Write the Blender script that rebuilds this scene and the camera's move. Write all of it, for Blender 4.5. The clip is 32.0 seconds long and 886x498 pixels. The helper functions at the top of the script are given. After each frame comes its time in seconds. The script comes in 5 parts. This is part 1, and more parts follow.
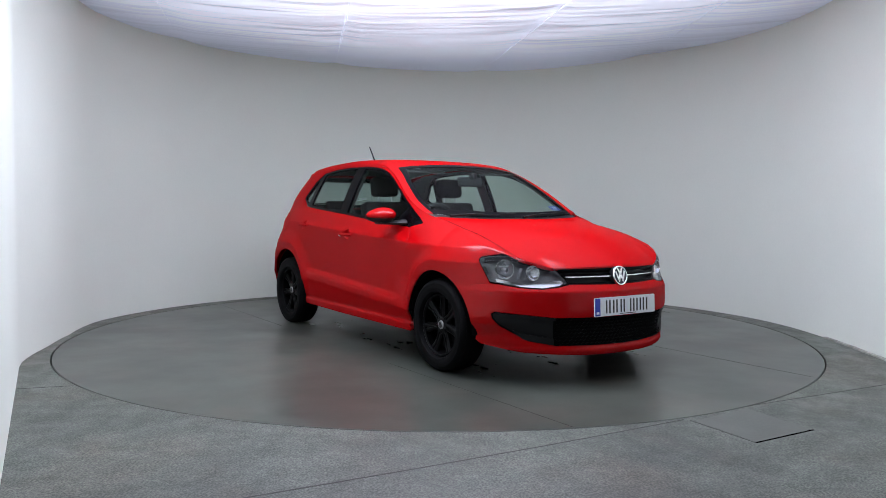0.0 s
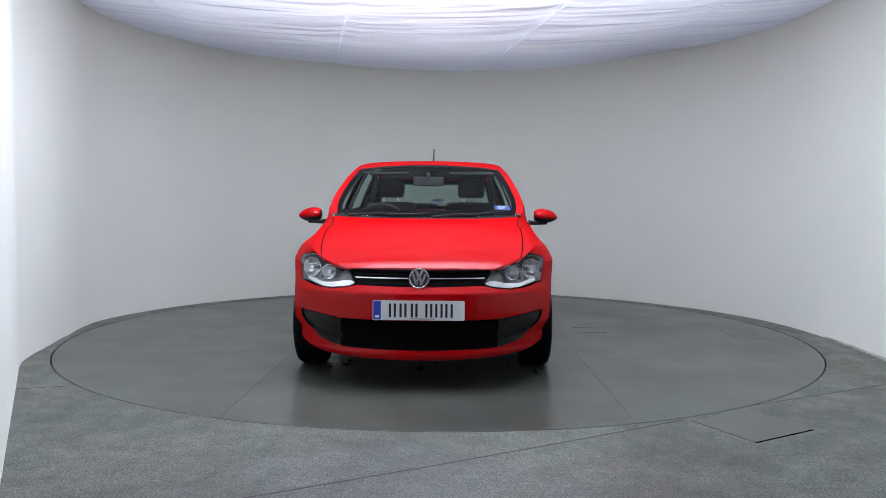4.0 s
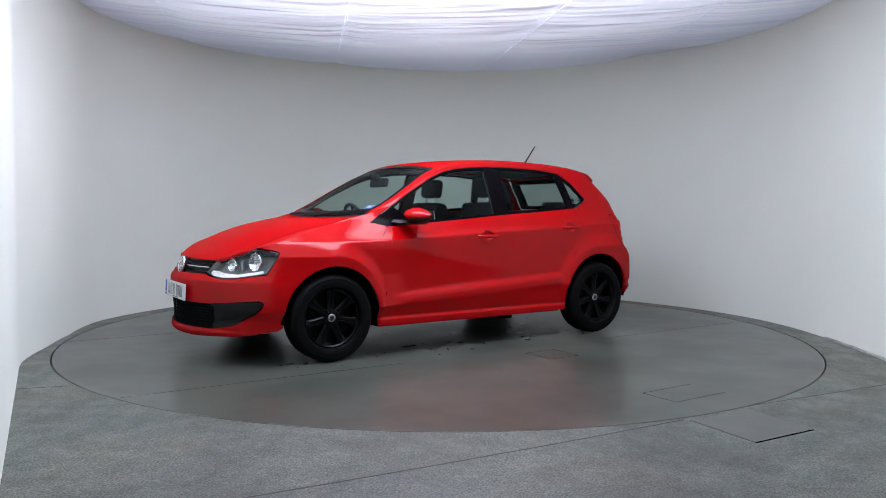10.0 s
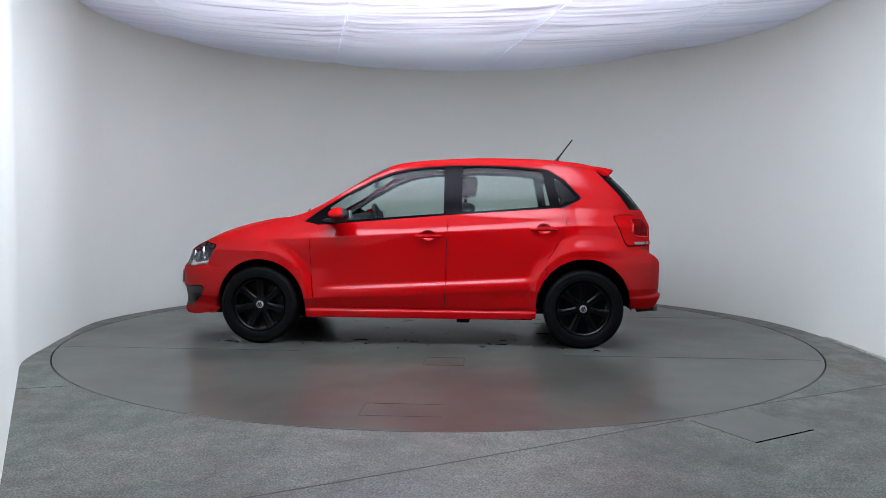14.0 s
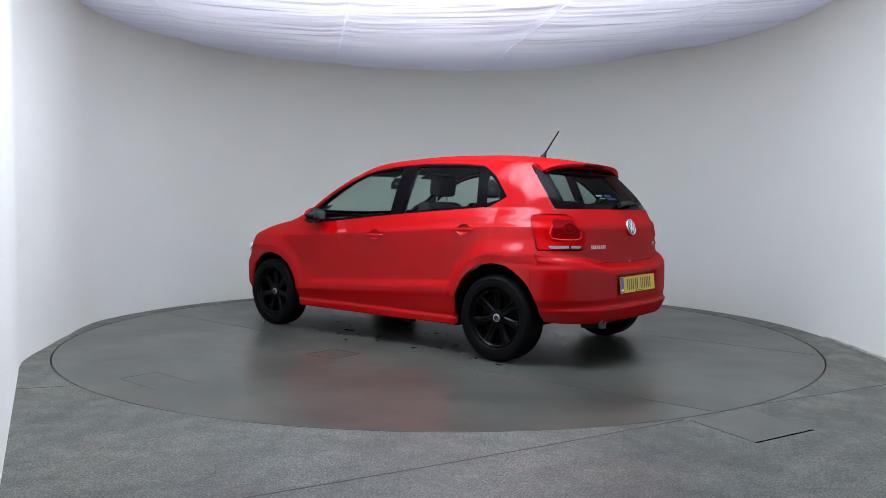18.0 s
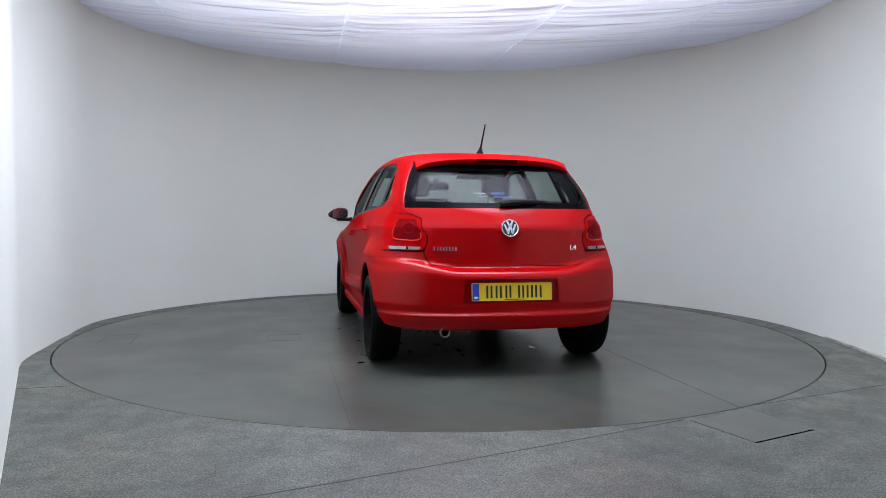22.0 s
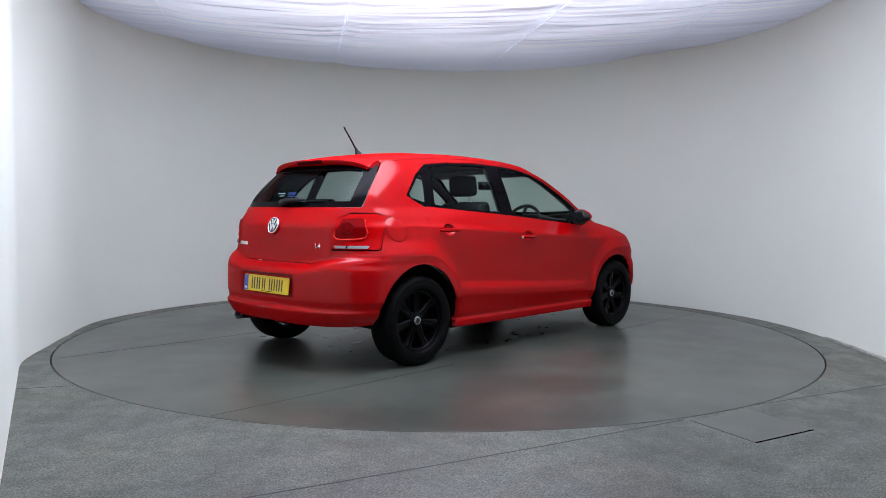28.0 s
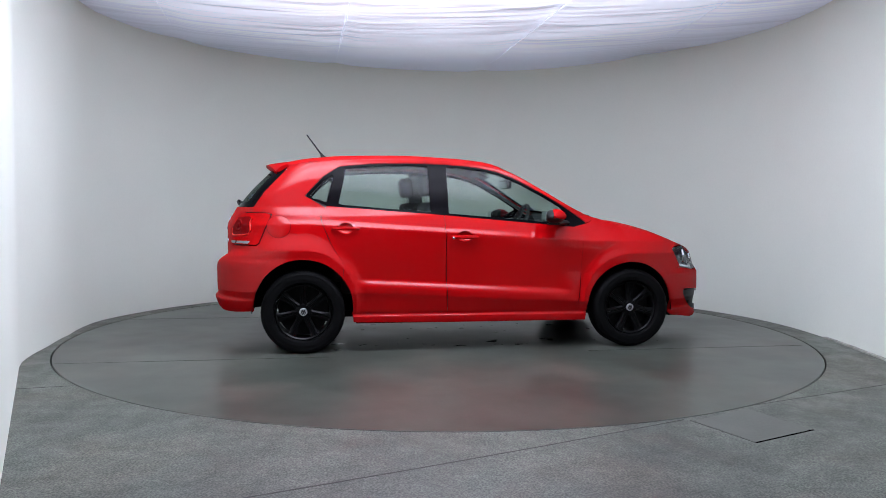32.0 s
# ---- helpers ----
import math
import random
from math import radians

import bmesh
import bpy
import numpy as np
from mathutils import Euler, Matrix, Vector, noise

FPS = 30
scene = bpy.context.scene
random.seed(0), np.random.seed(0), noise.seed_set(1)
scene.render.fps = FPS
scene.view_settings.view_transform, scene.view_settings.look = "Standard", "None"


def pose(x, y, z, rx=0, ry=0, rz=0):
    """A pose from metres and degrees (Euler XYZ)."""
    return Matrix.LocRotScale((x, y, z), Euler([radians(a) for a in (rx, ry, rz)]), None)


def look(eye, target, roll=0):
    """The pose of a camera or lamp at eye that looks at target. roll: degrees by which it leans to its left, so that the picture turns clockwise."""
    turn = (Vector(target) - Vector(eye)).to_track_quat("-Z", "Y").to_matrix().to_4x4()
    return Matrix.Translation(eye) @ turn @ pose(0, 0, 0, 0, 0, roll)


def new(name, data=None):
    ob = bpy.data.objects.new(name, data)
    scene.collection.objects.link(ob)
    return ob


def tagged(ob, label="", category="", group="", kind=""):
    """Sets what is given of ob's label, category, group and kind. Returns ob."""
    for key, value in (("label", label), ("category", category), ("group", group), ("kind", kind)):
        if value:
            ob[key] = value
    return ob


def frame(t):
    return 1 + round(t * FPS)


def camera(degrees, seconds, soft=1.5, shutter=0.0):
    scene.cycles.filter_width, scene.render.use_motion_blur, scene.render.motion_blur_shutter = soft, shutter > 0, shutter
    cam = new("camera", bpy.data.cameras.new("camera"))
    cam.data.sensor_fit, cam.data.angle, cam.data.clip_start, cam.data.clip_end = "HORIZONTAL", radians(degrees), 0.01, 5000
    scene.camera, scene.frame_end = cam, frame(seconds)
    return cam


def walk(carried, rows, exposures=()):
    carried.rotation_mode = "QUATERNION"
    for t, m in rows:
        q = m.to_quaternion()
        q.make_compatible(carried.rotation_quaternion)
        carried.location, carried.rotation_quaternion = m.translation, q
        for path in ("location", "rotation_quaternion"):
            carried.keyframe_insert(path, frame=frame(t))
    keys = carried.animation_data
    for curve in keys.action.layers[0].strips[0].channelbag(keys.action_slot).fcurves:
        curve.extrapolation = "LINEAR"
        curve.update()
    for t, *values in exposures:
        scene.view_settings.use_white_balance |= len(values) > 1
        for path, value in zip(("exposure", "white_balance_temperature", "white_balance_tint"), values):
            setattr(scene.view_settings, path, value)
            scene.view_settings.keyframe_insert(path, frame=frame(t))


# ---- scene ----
# ---------------------------------------------------------------- camera
cam = camera(60.9, 32.0, soft=0.8)
EYE = Vector((0.0, -6.405, 1.028))
AIM = Vector((0.00424, 0.9987, -0.05085))
walk(cam, [(0.0, look(EYE, EYE + AIM, 0.41)), (32.0, look(EYE, EYE + AIM, 0.41))])
scene.view_settings.exposure = 0.0

# ---------------------------------------------------------------- world and lamps
world = bpy.data.worlds.new("world")
scene.world = world
world.use_nodes = True
world.node_tree.nodes["Background"].inputs[0].default_value = (0.8, 0.85, 1.0, 1)
world.node_tree.nodes["Background"].inputs[1].default_value = 0.02


# the studio's light is a glow painted into the ceiling cloth, which is built below

# ---------------------------------------------------------------- materials
def material(name, colour, rough=0.5, metal=0.0, coat=0.0, grain=0.0, grain_scale=40.0, mottle=0.0, mottle_scale=3.0,
             bump=0.0, bump_scale=120.0, rough_var=0.0, spec=0.5, emit=0.0, coat_rough=0.04, jitter=0.0):
    """A surface with colour variation at two scales, uneven gloss and fine relief, all in metres."""
    m = bpy.data.materials.new(name)
    m.use_nodes = True
    nt = m.node_tree
    b = nt.nodes["Principled BSDF"]
    b.inputs["Base Color"].default_value = (*colour, 1)
    b.inputs["Roughness"].default_value = rough
    b.inputs["Metallic"].default_value = metal
    b.inputs["Coat Weight"].default_value = coat
    b.inputs["Coat Roughness"].default_value = coat_rough
    b.inputs["Specular IOR Level"].default_value = spec
    if emit:
        b.inputs["Emission Color"].default_value = (*colour, 1)
        b.inputs["Emission Strength"].default_value = emit
    tc = nt.nodes.new("ShaderNodeTexCoord")

    def noise_node(scale, detail=4.0):
        n = nt.nodes.new("ShaderNodeTexNoise")
        n.inputs["Scale"].default_value, n.inputs["Detail"].default_value = scale, detail
        nt.links.new(tc.outputs["Object"], n.inputs["Vector"])
        return n.outputs["Fac"]

    def ranged(src, lo, hi):
        n = nt.nodes.new("ShaderNodeMapRange")
        n.inputs["From Min"].default_value, n.inputs["From Max"].default_value = 0.3, 0.7
        n.inputs["To Min"].default_value, n.inputs["To Max"].default_value = lo, hi
        nt.links.new(src, n.inputs["Value"])
        return n.outputs["Result"]

    def times(a, c):
        n = nt.nodes.new("ShaderNodeMath")
        n.operation = "MULTIPLY"
        nt.links.new(a, n.inputs[0])
        nt.links.new(c, n.inputs[1])
        return n.outputs[0]

    gain = None
    for amount, scale in ((grain, grain_scale), (mottle, mottle_scale)):
        if amount:
            g = ranged(noise_node(scale), 1 - amount, 1 + amount)
            gain = g if gain is None else times(gain, g)
    if jitter:
        info = nt.nodes.new("ShaderNodeObjectInfo")
        mr = nt.nodes.new("ShaderNodeMapRange")
        mr.inputs["To Min"].default_value, mr.inputs["To Max"].default_value = 1 - jitter, 1 + jitter
        nt.links.new(info.outputs["Random"], mr.inputs["Value"])
        gain = mr.outputs[0] if gain is None else times(gain, mr.outputs[0])
    if gain is not None:
        mix = nt.nodes.new("ShaderNodeVectorMath")
        mix.operation = "SCALE"
        mix.inputs[0].default_value = colour
        nt.links.new(gain, mix.inputs["Scale"])
        nt.links.new(mix.outputs[0], b.inputs["Base Color"])
    if rough_var:
        nt.links.new(ranged(noise_node(grain_scale * 0.3), rough - rough_var, rough + rough_var), b.inputs["Roughness"])
    if bump:
        bn = nt.nodes.new("ShaderNodeBump")
        bn.inputs["Strength"].default_value = 1.0
        bn.inputs["Distance"].default_value = bump
        nt.links.new(noise_node(bump_scale, 6.0), bn.inputs["Height"])
        nt.links.new(bn.outputs[0], b.inputs["Normal"])
    return m


def glass_material(name, tint, gloss=1.0):
    """A thin pane: it lets tinted light through and mirrors by Fresnel."""
    m = bpy.data.materials.new(name)
    m.use_nodes = True
    nt = m.node_tree
    nt.nodes.remove(nt.nodes["Principled BSDF"])
    tr = nt.nodes.new("ShaderNodeBsdfTransparent")
    tr.inputs[0].default_value = (*tint, 1)
    gl = nt.nodes.new("ShaderNodeBsdfGlossy")
    gl.inputs[0].default_value = (gloss, gloss, gloss, 1)
    gl.inputs["Roughness"].default_value = 0.0
    lw = nt.nodes.new("ShaderNodeLayerWeight")
    pw = nt.nodes.new("ShaderNodeMath")
    pw.operation = "POWER"
    pw.inputs[1].default_value = 4.5
    lw.inputs["Blend"].default_value = 0.5
    nt.links.new(lw.outputs["Facing"], pw.inputs[0])
    fr = nt.nodes.new("ShaderNodeMath")
    fr.operation = "MULTIPLY_ADD"
    fr.inputs[1].default_value, fr.inputs[2].default_value = 0.55, 0.03
    nt.links.new(pw.outputs[0], fr.inputs[0])
    mx = nt.nodes.new("ShaderNodeMixShader")
    nt.links.new(fr.outputs[0], mx.inputs[0])
    nt.links.new(tr.outputs[0], mx.inputs[1])
    nt.links.new(gl.outputs[0], mx.inputs[2])
    nt.links.new(mx.outputs[0], nt.nodes["Material Output"].inputs[0])
    return m


M_WALL = material("white_wall_paint", (0.785, 0.815, 0.735), 0.75, grain=0.012, grain_scale=60, mottle=0.018, mottle_scale=1.1, bump=0.0006, bump_scale=70)


def ground_material(name, colour, rough, spec, layers, tint, tint_scale, bump, bump_scale, stains=(), rough_scale=6.0, rough_var=0.08):
    """A worn ground: layers (scale, detail, from, to, low, high) darken or lighten it, tint is a second colour that
    comes through in blotches, stains are (x, y, radius, gain) with ragged edges."""
    m = bpy.data.materials.new(name)
    m.use_nodes = True
    nt = m.node_tree
    b = nt.nodes["Principled BSDF"]
    b.inputs["Specular IOR Level"].default_value = spec
    tc = nt.nodes.new("ShaderNodeTexCoord")

    def noise_fac(scale, detail=4.0, seed=0.0):
        n = nt.nodes.new("ShaderNodeTexNoise")
        n.noise_dimensions = "4D"
        n.inputs["Scale"].default_value, n.inputs["Detail"].default_value, n.inputs["W"].default_value = scale, detail, seed
        nt.links.new(tc.outputs["Object"], n.inputs["Vector"])
        return n.outputs["Fac"]

    def ranged(src, f0, f1, t0, t1):
        n = nt.nodes.new("ShaderNodeMapRange")
        n.interpolation_type = "SMOOTHSTEP"
        for k, v in (("From Min", f0), ("From Max", f1), ("To Min", t0), ("To Max", t1)):
            n.inputs[k].default_value = v
        nt.links.new(src, n.inputs["Value"])
        return n.outputs["Result"]

    def calc(op, p, q):
        n = nt.nodes.new("ShaderNodeMath")
        n.operation = op
        for k, v in enumerate((p, q)):
            if isinstance(v, (int, float)):
                n.inputs[k].default_value = v
            else:
                nt.links.new(v, n.inputs[k])
        return n.outputs[0]
    gain = None
    for k, (scale, detail, f0, f1, lo, hi) in enumerate(layers):
        g = ranged(noise_fac(scale, detail, 2.3 * k), f0, f1, lo, hi)
        gain = g if gain is None else calc("MULTIPLY", gain, g)
    for x, y, r, amount in stains:
        d = nt.nodes.new("ShaderNodeVectorMath")
        d.operation = "DISTANCE"
        d.inputs[1].default_value = (x, y, 0)
        nt.links.new(tc.outputs["Object"], d.inputs[0])
        ragged = calc("ADD", d.outputs["Value"], calc("MULTIPLY", calc("SUBTRACT", noise_fac(5.0, 6.0, x), 0.5), 1.4 * r))
        gain = calc("MULTIPLY", gain, ranged(ragged, 0.15 * r, r, amount, 1.0))
    mix = nt.nodes.new("ShaderNodeMix")
    mix.data_type = "RGBA"
    mix.inputs["A"].default_value, mix.inputs["B"].default_value = (*colour, 1), (*tint, 1)
    nt.links.new(ranged(noise_fac(tint_scale, 5.0, 9.0), 0.45, 0.68, 0.0, 1.0), mix.inputs["Factor"])
    col = nt.nodes.new("ShaderNodeVectorMath")
    col.operation = "SCALE"
    nt.links.new(mix.outputs["Result"], col.inputs[0])
    nt.links.new(gain, col.inputs["Scale"])
    nt.links.new(col.outputs[0], b.inputs["Base Color"])
    nt.links.new(ranged(noise_fac(rough_scale, 5.0, 4.0), 0.3, 0.7, rough - rough_var, rough + rough_var), b.inputs["Roughness"])
    if bump:
        bn = nt.nodes.new("ShaderNodeBump")
        bn.inputs["Distance"].default_value = bump
        nt.links.new(noise_fac(bump_scale, 5.0, 1.0), bn.inputs["Height"])
        nt.links.new(bn.outputs[0], b.inputs["Normal"])
    return m


M_FLOOR = ground_material("grey_screed", (0.0835, 0.0935, 0.0765), 0.46, 0.5,
                          ((110.0, 2.0, 0.36, 0.64, 0.45, 1.6), (38.0, 5.0, 0.3, 0.7, 0.75, 1.25), (5.0, 5.0, 0.3, 0.7, 0.86, 1.14), (1.3, 4.0, 0.3, 0.7, 0.8, 1.2)),
                          (0.094, 0.0905, 0.071), 1.6, 0.0012, 160.0, ((1.12, -3.4, 0.55, 0.72), (-0.5, -3.9, 0.5, 0.82), (1.9, -2.6, 0.35, 0.85)))
M_DISC = ground_material("worn_grey_floor_paint", (0.0505, 0.0575, 0.0475), 0.31, 0.6,
                         ((1.4, 3.0, 0.32, 0.68, 0.75, 1.3), (6.0, 3.0, 0.3, 0.7, 0.86, 1.14), (60.0, 2.0, 0.3, 0.7, 0.93, 1.07)),
                         (0.060, 0.057, 0.046), 2.2, 0.0, 1.0, (), 2.0, 0.03)
M_GAP = material("dark_gap", (0.003, 0.003, 0.003), 0.9, spec=0.0)
M_STEEL = material("worn_steel", (0.2, 0.2, 0.2), 0.45, metal=0.8, grain=0.2)


# ---------------------------------------------------------------- mesh helpers
def link(name, bm, mat, parent=None, label="", smooth=True, sharp=35):
    me = bpy.data.meshes.new(name)
    bmesh.ops.recalc_face_normals(bm, faces=bm.faces)
    for f in bm.faces:
        f.smooth = smooth
    if smooth:
        for e in bm.edges:
            if len(e.link_faces) == 2 and e.calc_face_angle(0) > radians(sharp):
                e.smooth = False
    bm.to_mesh(me)
    bm.free()
    for m in mat if isinstance(mat, (list, tuple)) else [mat]:
        me.materials.append(m)
    ob = new(name, me)
    if parent is not None:
        ob.parent = parent
    if label:
        tagged(ob, label)
    return ob


def part(name, bm, mat, parent, label="", **kw):
    return link(name, bm, mat, parent, label, **kw)


def thing(name, label, category, group="", m=None):
    ob = new(name)
    ob.empty_display_size = 0.1
    if m is not None:
        ob.matrix_basis = m
    return tagged(ob, label, category, group)


def box(bm, size, m=None, bevel=0.0, seg=2):
    r = bmesh.ops.create_cube(bm, size=1.0)
    vs = r["verts"]
    bmesh.ops.scale(bm, vec=size, verts=vs)
    if bevel:
        es = list({e for v in vs for e in v.link_edges})
        r = bmesh.ops.bevel(bm, geom=es, offset=bevel, segments=seg, affect="EDGES", profile=0.6)
        vs = list({v for f in r["faces"] for v in f.verts} | {v for v in vs if v.is_valid})
    if m is not None:
        bmesh.ops.transform(bm, matrix=m, verts=vs)
    return vs


def lathe(bm, profile, axis="y", n=48, m=None):
    """Turns a closed or open profile of (radius, height) about an axis."""
    rings = []
    for r, h in profile:
        ring = []
        for i in range(n):
            a = 2 * math.pi * i / n
            p = (r * math.cos(a), h, r * math.sin(a)) if axis == "y" else (r * math.cos(a), r * math.sin(a), h)
            ring.append(bm.verts.new(m @ Vector(p) if m else p))
        rings.append(ring)
    for a, b in zip(rings, rings[1:]):
        for i in range(n):
            bm.faces.new((a[i], a[(i + 1) % n], b[(i + 1) % n], b[i]))
    return rings


def tube(bm, pts, radius, n=8, cap=True):
    """A round bar along points; radius may be a list."""
    rings = []
    pts = [Vector(p) for p in pts]
    for i, p in enumerate(pts):
        d = (pts[min(i + 1, len(pts) - 1)] - pts[max(i - 1, 0)]).normalized()
        up = Vector((0, 0, 1)) if abs(d.z) < 0.9 else Vector((1, 0, 0))
        a = d.cross(up).normalized()
        b = a.cross(d)
        r = radius[i] if isinstance(radius, (list, tuple)) else radius
        rings.append([bm.verts.new(p + r * (math.cos(k * 2 * math.pi / n) * a + math.sin(k * 2 * math.pi / n) * b)) for k in range(n)])
    for a, b in zip(rings, rings[1:]):
        for i in range(n):
            bm.faces.new((a[i], a[(i + 1) % n], b[(i + 1) % n], b[i]))
    if cap:
        bm.faces.new(rings[0])
        bm.faces.new(rings[-1][::-1])


def prism(bm, outline, z0, z1):
    """A flat plate with an outline in x and y between two heights."""
    lo = [bm.verts.new((x, y, z0)) for x, y in outline]
    hi = [bm.verts.new((x, y, z1)) for x, y in outline]
    n = len(outline)
    for i in range(n):
        bm.faces.new((lo[i], lo[(i + 1) % n], hi[(i + 1) % n], hi[i]))
    bm.faces.new(hi)
    bm.faces.new(lo[::-1])


# ---------------------------------------------------------------- the studio
DISC_R = 2.945
WALL_R = 3.19
CEIL_Z = 2.78


def wall_plan():
    """The wall's inner line: a horseshoe round the turntable that opens towards the camera."""
    pts = [(-1.05, -7.6), (-1.05, -4.75), (-2.705, -1.585)]
    near = len(pts)
    for deg in range(207, -1, -3):
        a = radians(deg)
        # the horseshoe draws in a little where it passes the turntable's edge
        r = WALL_R - 0.05 * max(0.0, min(1.0, (deg - 15) / 25.0)) - 0.12 * max(0.0, min(1.0, (deg - 172) / 14.0)) + 0.10 * max(0.0, (deg - 196) / 11.0)
        pts.append((r * math.cos(a), r * math.sin(a)))
    pts += [(3.2, -0.6), (3.15, -1.2), (3.0, -2.3), (2.75, -3.6), (2.45, -5.0), (2.45, -7.6)]
    return pts, near


PLAN, NEAR = wall_plan()


def wall_run(name, pts, z0, z1, mat, thick=0.12):
    bm = bmesh.new()
    inner, outer = [], []
    for i, p in enumerate(pts):
        a, b = Vector(pts[max(i - 1, 0)]), Vector(pts[min(i + 1, len(pts) - 1)])
        d = (b - a).normalized()
        n = Vector((-d.y, d.x))
        row = []
        for q in (Vector(p), Vector(p) + n * thick):
            row.append([bm.verts.new((q.x, q.y, z)) for z in (z0, z1)])
        inner.append(row[0])
        outer.append(row[1])
    for i in range(len(pts) - 1):
        for s, flip in ((inner, False), (outer, True)):
            q = (s[i][0], s[i + 1][0], s[i + 1][1], s[i][1])
            bm.faces.new(q if not flip else q[::-1])
        for k in (0, 1):
            bm.faces.new((inner[i][k], inner[i + 1][k], outer[i + 1][k], outer[i][k]))
    for i in (0, -1):
        bm.faces.new((inner[i][0], outer[i][0], outer[i][1], inner[i][1]))
    return link(name, bm, mat)


curved = [PLAN[NEAR - 1]] + PLAN[NEAR:-1]
tagged(wall_run("wall_curved", curved, -0.02, 3.0, M_WALL), "smooth white-painted wall curving round the turntable", "wall", kind="structure")
tagged(wall_run("wall_side", PLAN[1:NEAR], -0.02, 3.0, M_WALL), "white flat side wall panel beside the turntable", "wall", kind="structure")
# unseen grey walls, added round the camera to dim what the car's paint reflects
M_UNSEEN = material("unseen_wall_grey", (0.42, 0.42, 0.425), 0.8, grain=0.1, grain_scale=30, mottle=0.15, mottle_scale=2)
tagged(wall_run("wall_bay_west", PLAN[:2], -0.02, 3.0, M_UNSEEN), "unseen grey wall added beside the camera to dim reflections", "wall", kind="structure")
tagged(wall_run("wall_bay_east", PLAN[-2:], -0.02, 3.0, M_UNSEEN), "unseen grey wall added beside the camera to dim reflections", "wall", kind="structure")
tagged(wall_run("wall_back", [(2.45, -7.6), (-1.05, -7.6)], -0.02, 3.0, M_UNSEEN), "unseen grey wall added behind the camera to dim reflections", "wall", kind="structure")
# unseen ceiling added over the camera, blocks the cloth's upward glow
bm = bmesh.new()
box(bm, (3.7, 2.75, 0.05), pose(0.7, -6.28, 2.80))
tagged(link("ceiling_bay", bm, M_UNSEEN, smooth=False), "unseen grey ceiling added over the camera to block light", "ceiling", kind="structure")


M_SKIRT = material("scuffed_skirting", (0.34, 0.335, 0.30), 0.7, grain=0.3, grain_scale=14, mottle=0.3, mottle_scale=3)
skirt = [(3.17, -0.25), (3.16, -0.6), (3.12, -1.2), (2.97, -2.3), (2.72, -3.6)]
tagged(wall_run("baseboard", skirt, 0.0, 0.013, M_SKIRT, 0.025), "low white skirting strip at the wall's foot", "skirting", kind="structure")


def ring_floor():
    """The screed, with a round hole for the turntable."""
    bm = bmesh.new()
    n = 180
    hole = [(DISC_R + 0.010) * Vector((math.cos(2 * math.pi * i / n), math.sin(2 * math.pi * i / n))) for i in range(n)]
    rim = []
    for h in hole:
        d = h.normalized()
        k = 9.0 / max(abs(d.x), abs(d.y))
        rim.append(Vector((d.x * k, d.y * k)))
    a = [bm.verts.new((p.x, p.y, 0)) for p in hole]
    c = [bm.verts.new((p.x, p.y, -0.15)) for p in hole]
    b = [bm.verts.new((p.x, p.y, 0)) for p in rim]
    for i in range(n):
        j = (i + 1) % n
        bm.faces.new((a[i], b[i], b[j], a[j]))
        bm.faces.new((c[i], a[i], a[j], c[j]))
    return link("floor", bm, M_FLOOR, smooth=False)


tagged(ring_floor(), "grey concrete screed floor round the turntable", "floor", kind="structure")
bm = bmesh.new()
bmesh.ops.create_grid(bm, x_segments=1, y_segments=1, size=9.0)
bmesh.ops.translate(bm, vec=(0, 0, -0.14), verts=bm.verts)
tagged(link("pit_floor", bm, M_GAP), "dark pit floor beneath the turntable", "floor", kind="structure")


def strip(name, pts, width, mat, label, z=0.0035, drop=0.006):
    """A joint or cut in the screed, as a thin dark filling."""
    bm = bmesh.new()
    prev = None
    for i, p in enumerate(pts):
        a, b = Vector(pts[max(i - 1, 0)]), Vector(pts[min(i + 1, len(pts) - 1)])
        d = (b - a).normalized()
        n = Vector((-d.y, d.x)) * width * 0.5
        cur = [bm.verts.new((p[0] + s * n.x, p[1] + s * n.y, zz)) for s, zz in ((1, z), (-1, z), (-1, z - drop), (1, z - drop))]
        if prev:
            for k in range(4):
                bm.faces.new((prev[k], prev[(k + 1) % 4], cur[(k + 1) % 4], cur[k]))
        else:
            bm.faces.new(cur)
        prev = cur
    bm.faces.new(prev[::-1])
    return tagged(link(name, bm, mat, smooth=False), label, "joint", kind="structure")


M_JOINT = material("joint_filler", (0.055, 0.053, 0.05), 0.8, grain=0.3, grain_scale=25)
strip("floor_joint", [(1.216, -2.716), (0.857, -2.925), (0.48, -3.14), (-0.12, -3.467), (-0.695, -3.767), (-1.4, -4.1)], 0.008, M_JOINT, "thin dark joint in the screed", 0.001)
strip("floor_joint", [(1.65, -2.445), (2.693, -1.923), (3.1, -1.72)], 0.006, M_JOINT, "thin dark joint in the screed", 0.001)
strip("floor_joint", [(-2.6, -2.2), (-2.367, -2.155), (-2.115, -2.079)], 0.006, M_JOINT, "thin dark joint in the screed", 0.001)
strip("floor_cut", [(1.421, -3.086), (1.782, -2.879)], 0.011, M_GAP, "black open slot in the screed", 0.0012)
strip("floor_cut", [(1.245, -2.73), (1.421, -3.086)], 0.006, M_JOINT, "thin cut beside a filled patch", 0.001)


M_PATCH = material("filled_patch", (0.082, 0.087, 0.075), 0.42, grain=0.12, grain_scale=60, mottle=0.1, mottle_scale=5)
bm = bmesh.new()
prism(bm, [(1.262, -2.742), (1.43, -3.075), (1.775, -2.868), (1.62, -2.49)], -0.004, 0.0006)
tagged(link("floor_patch", bm, M_PATCH, smooth=False), "smooth filled patch in the screed", "patch", kind="structure")


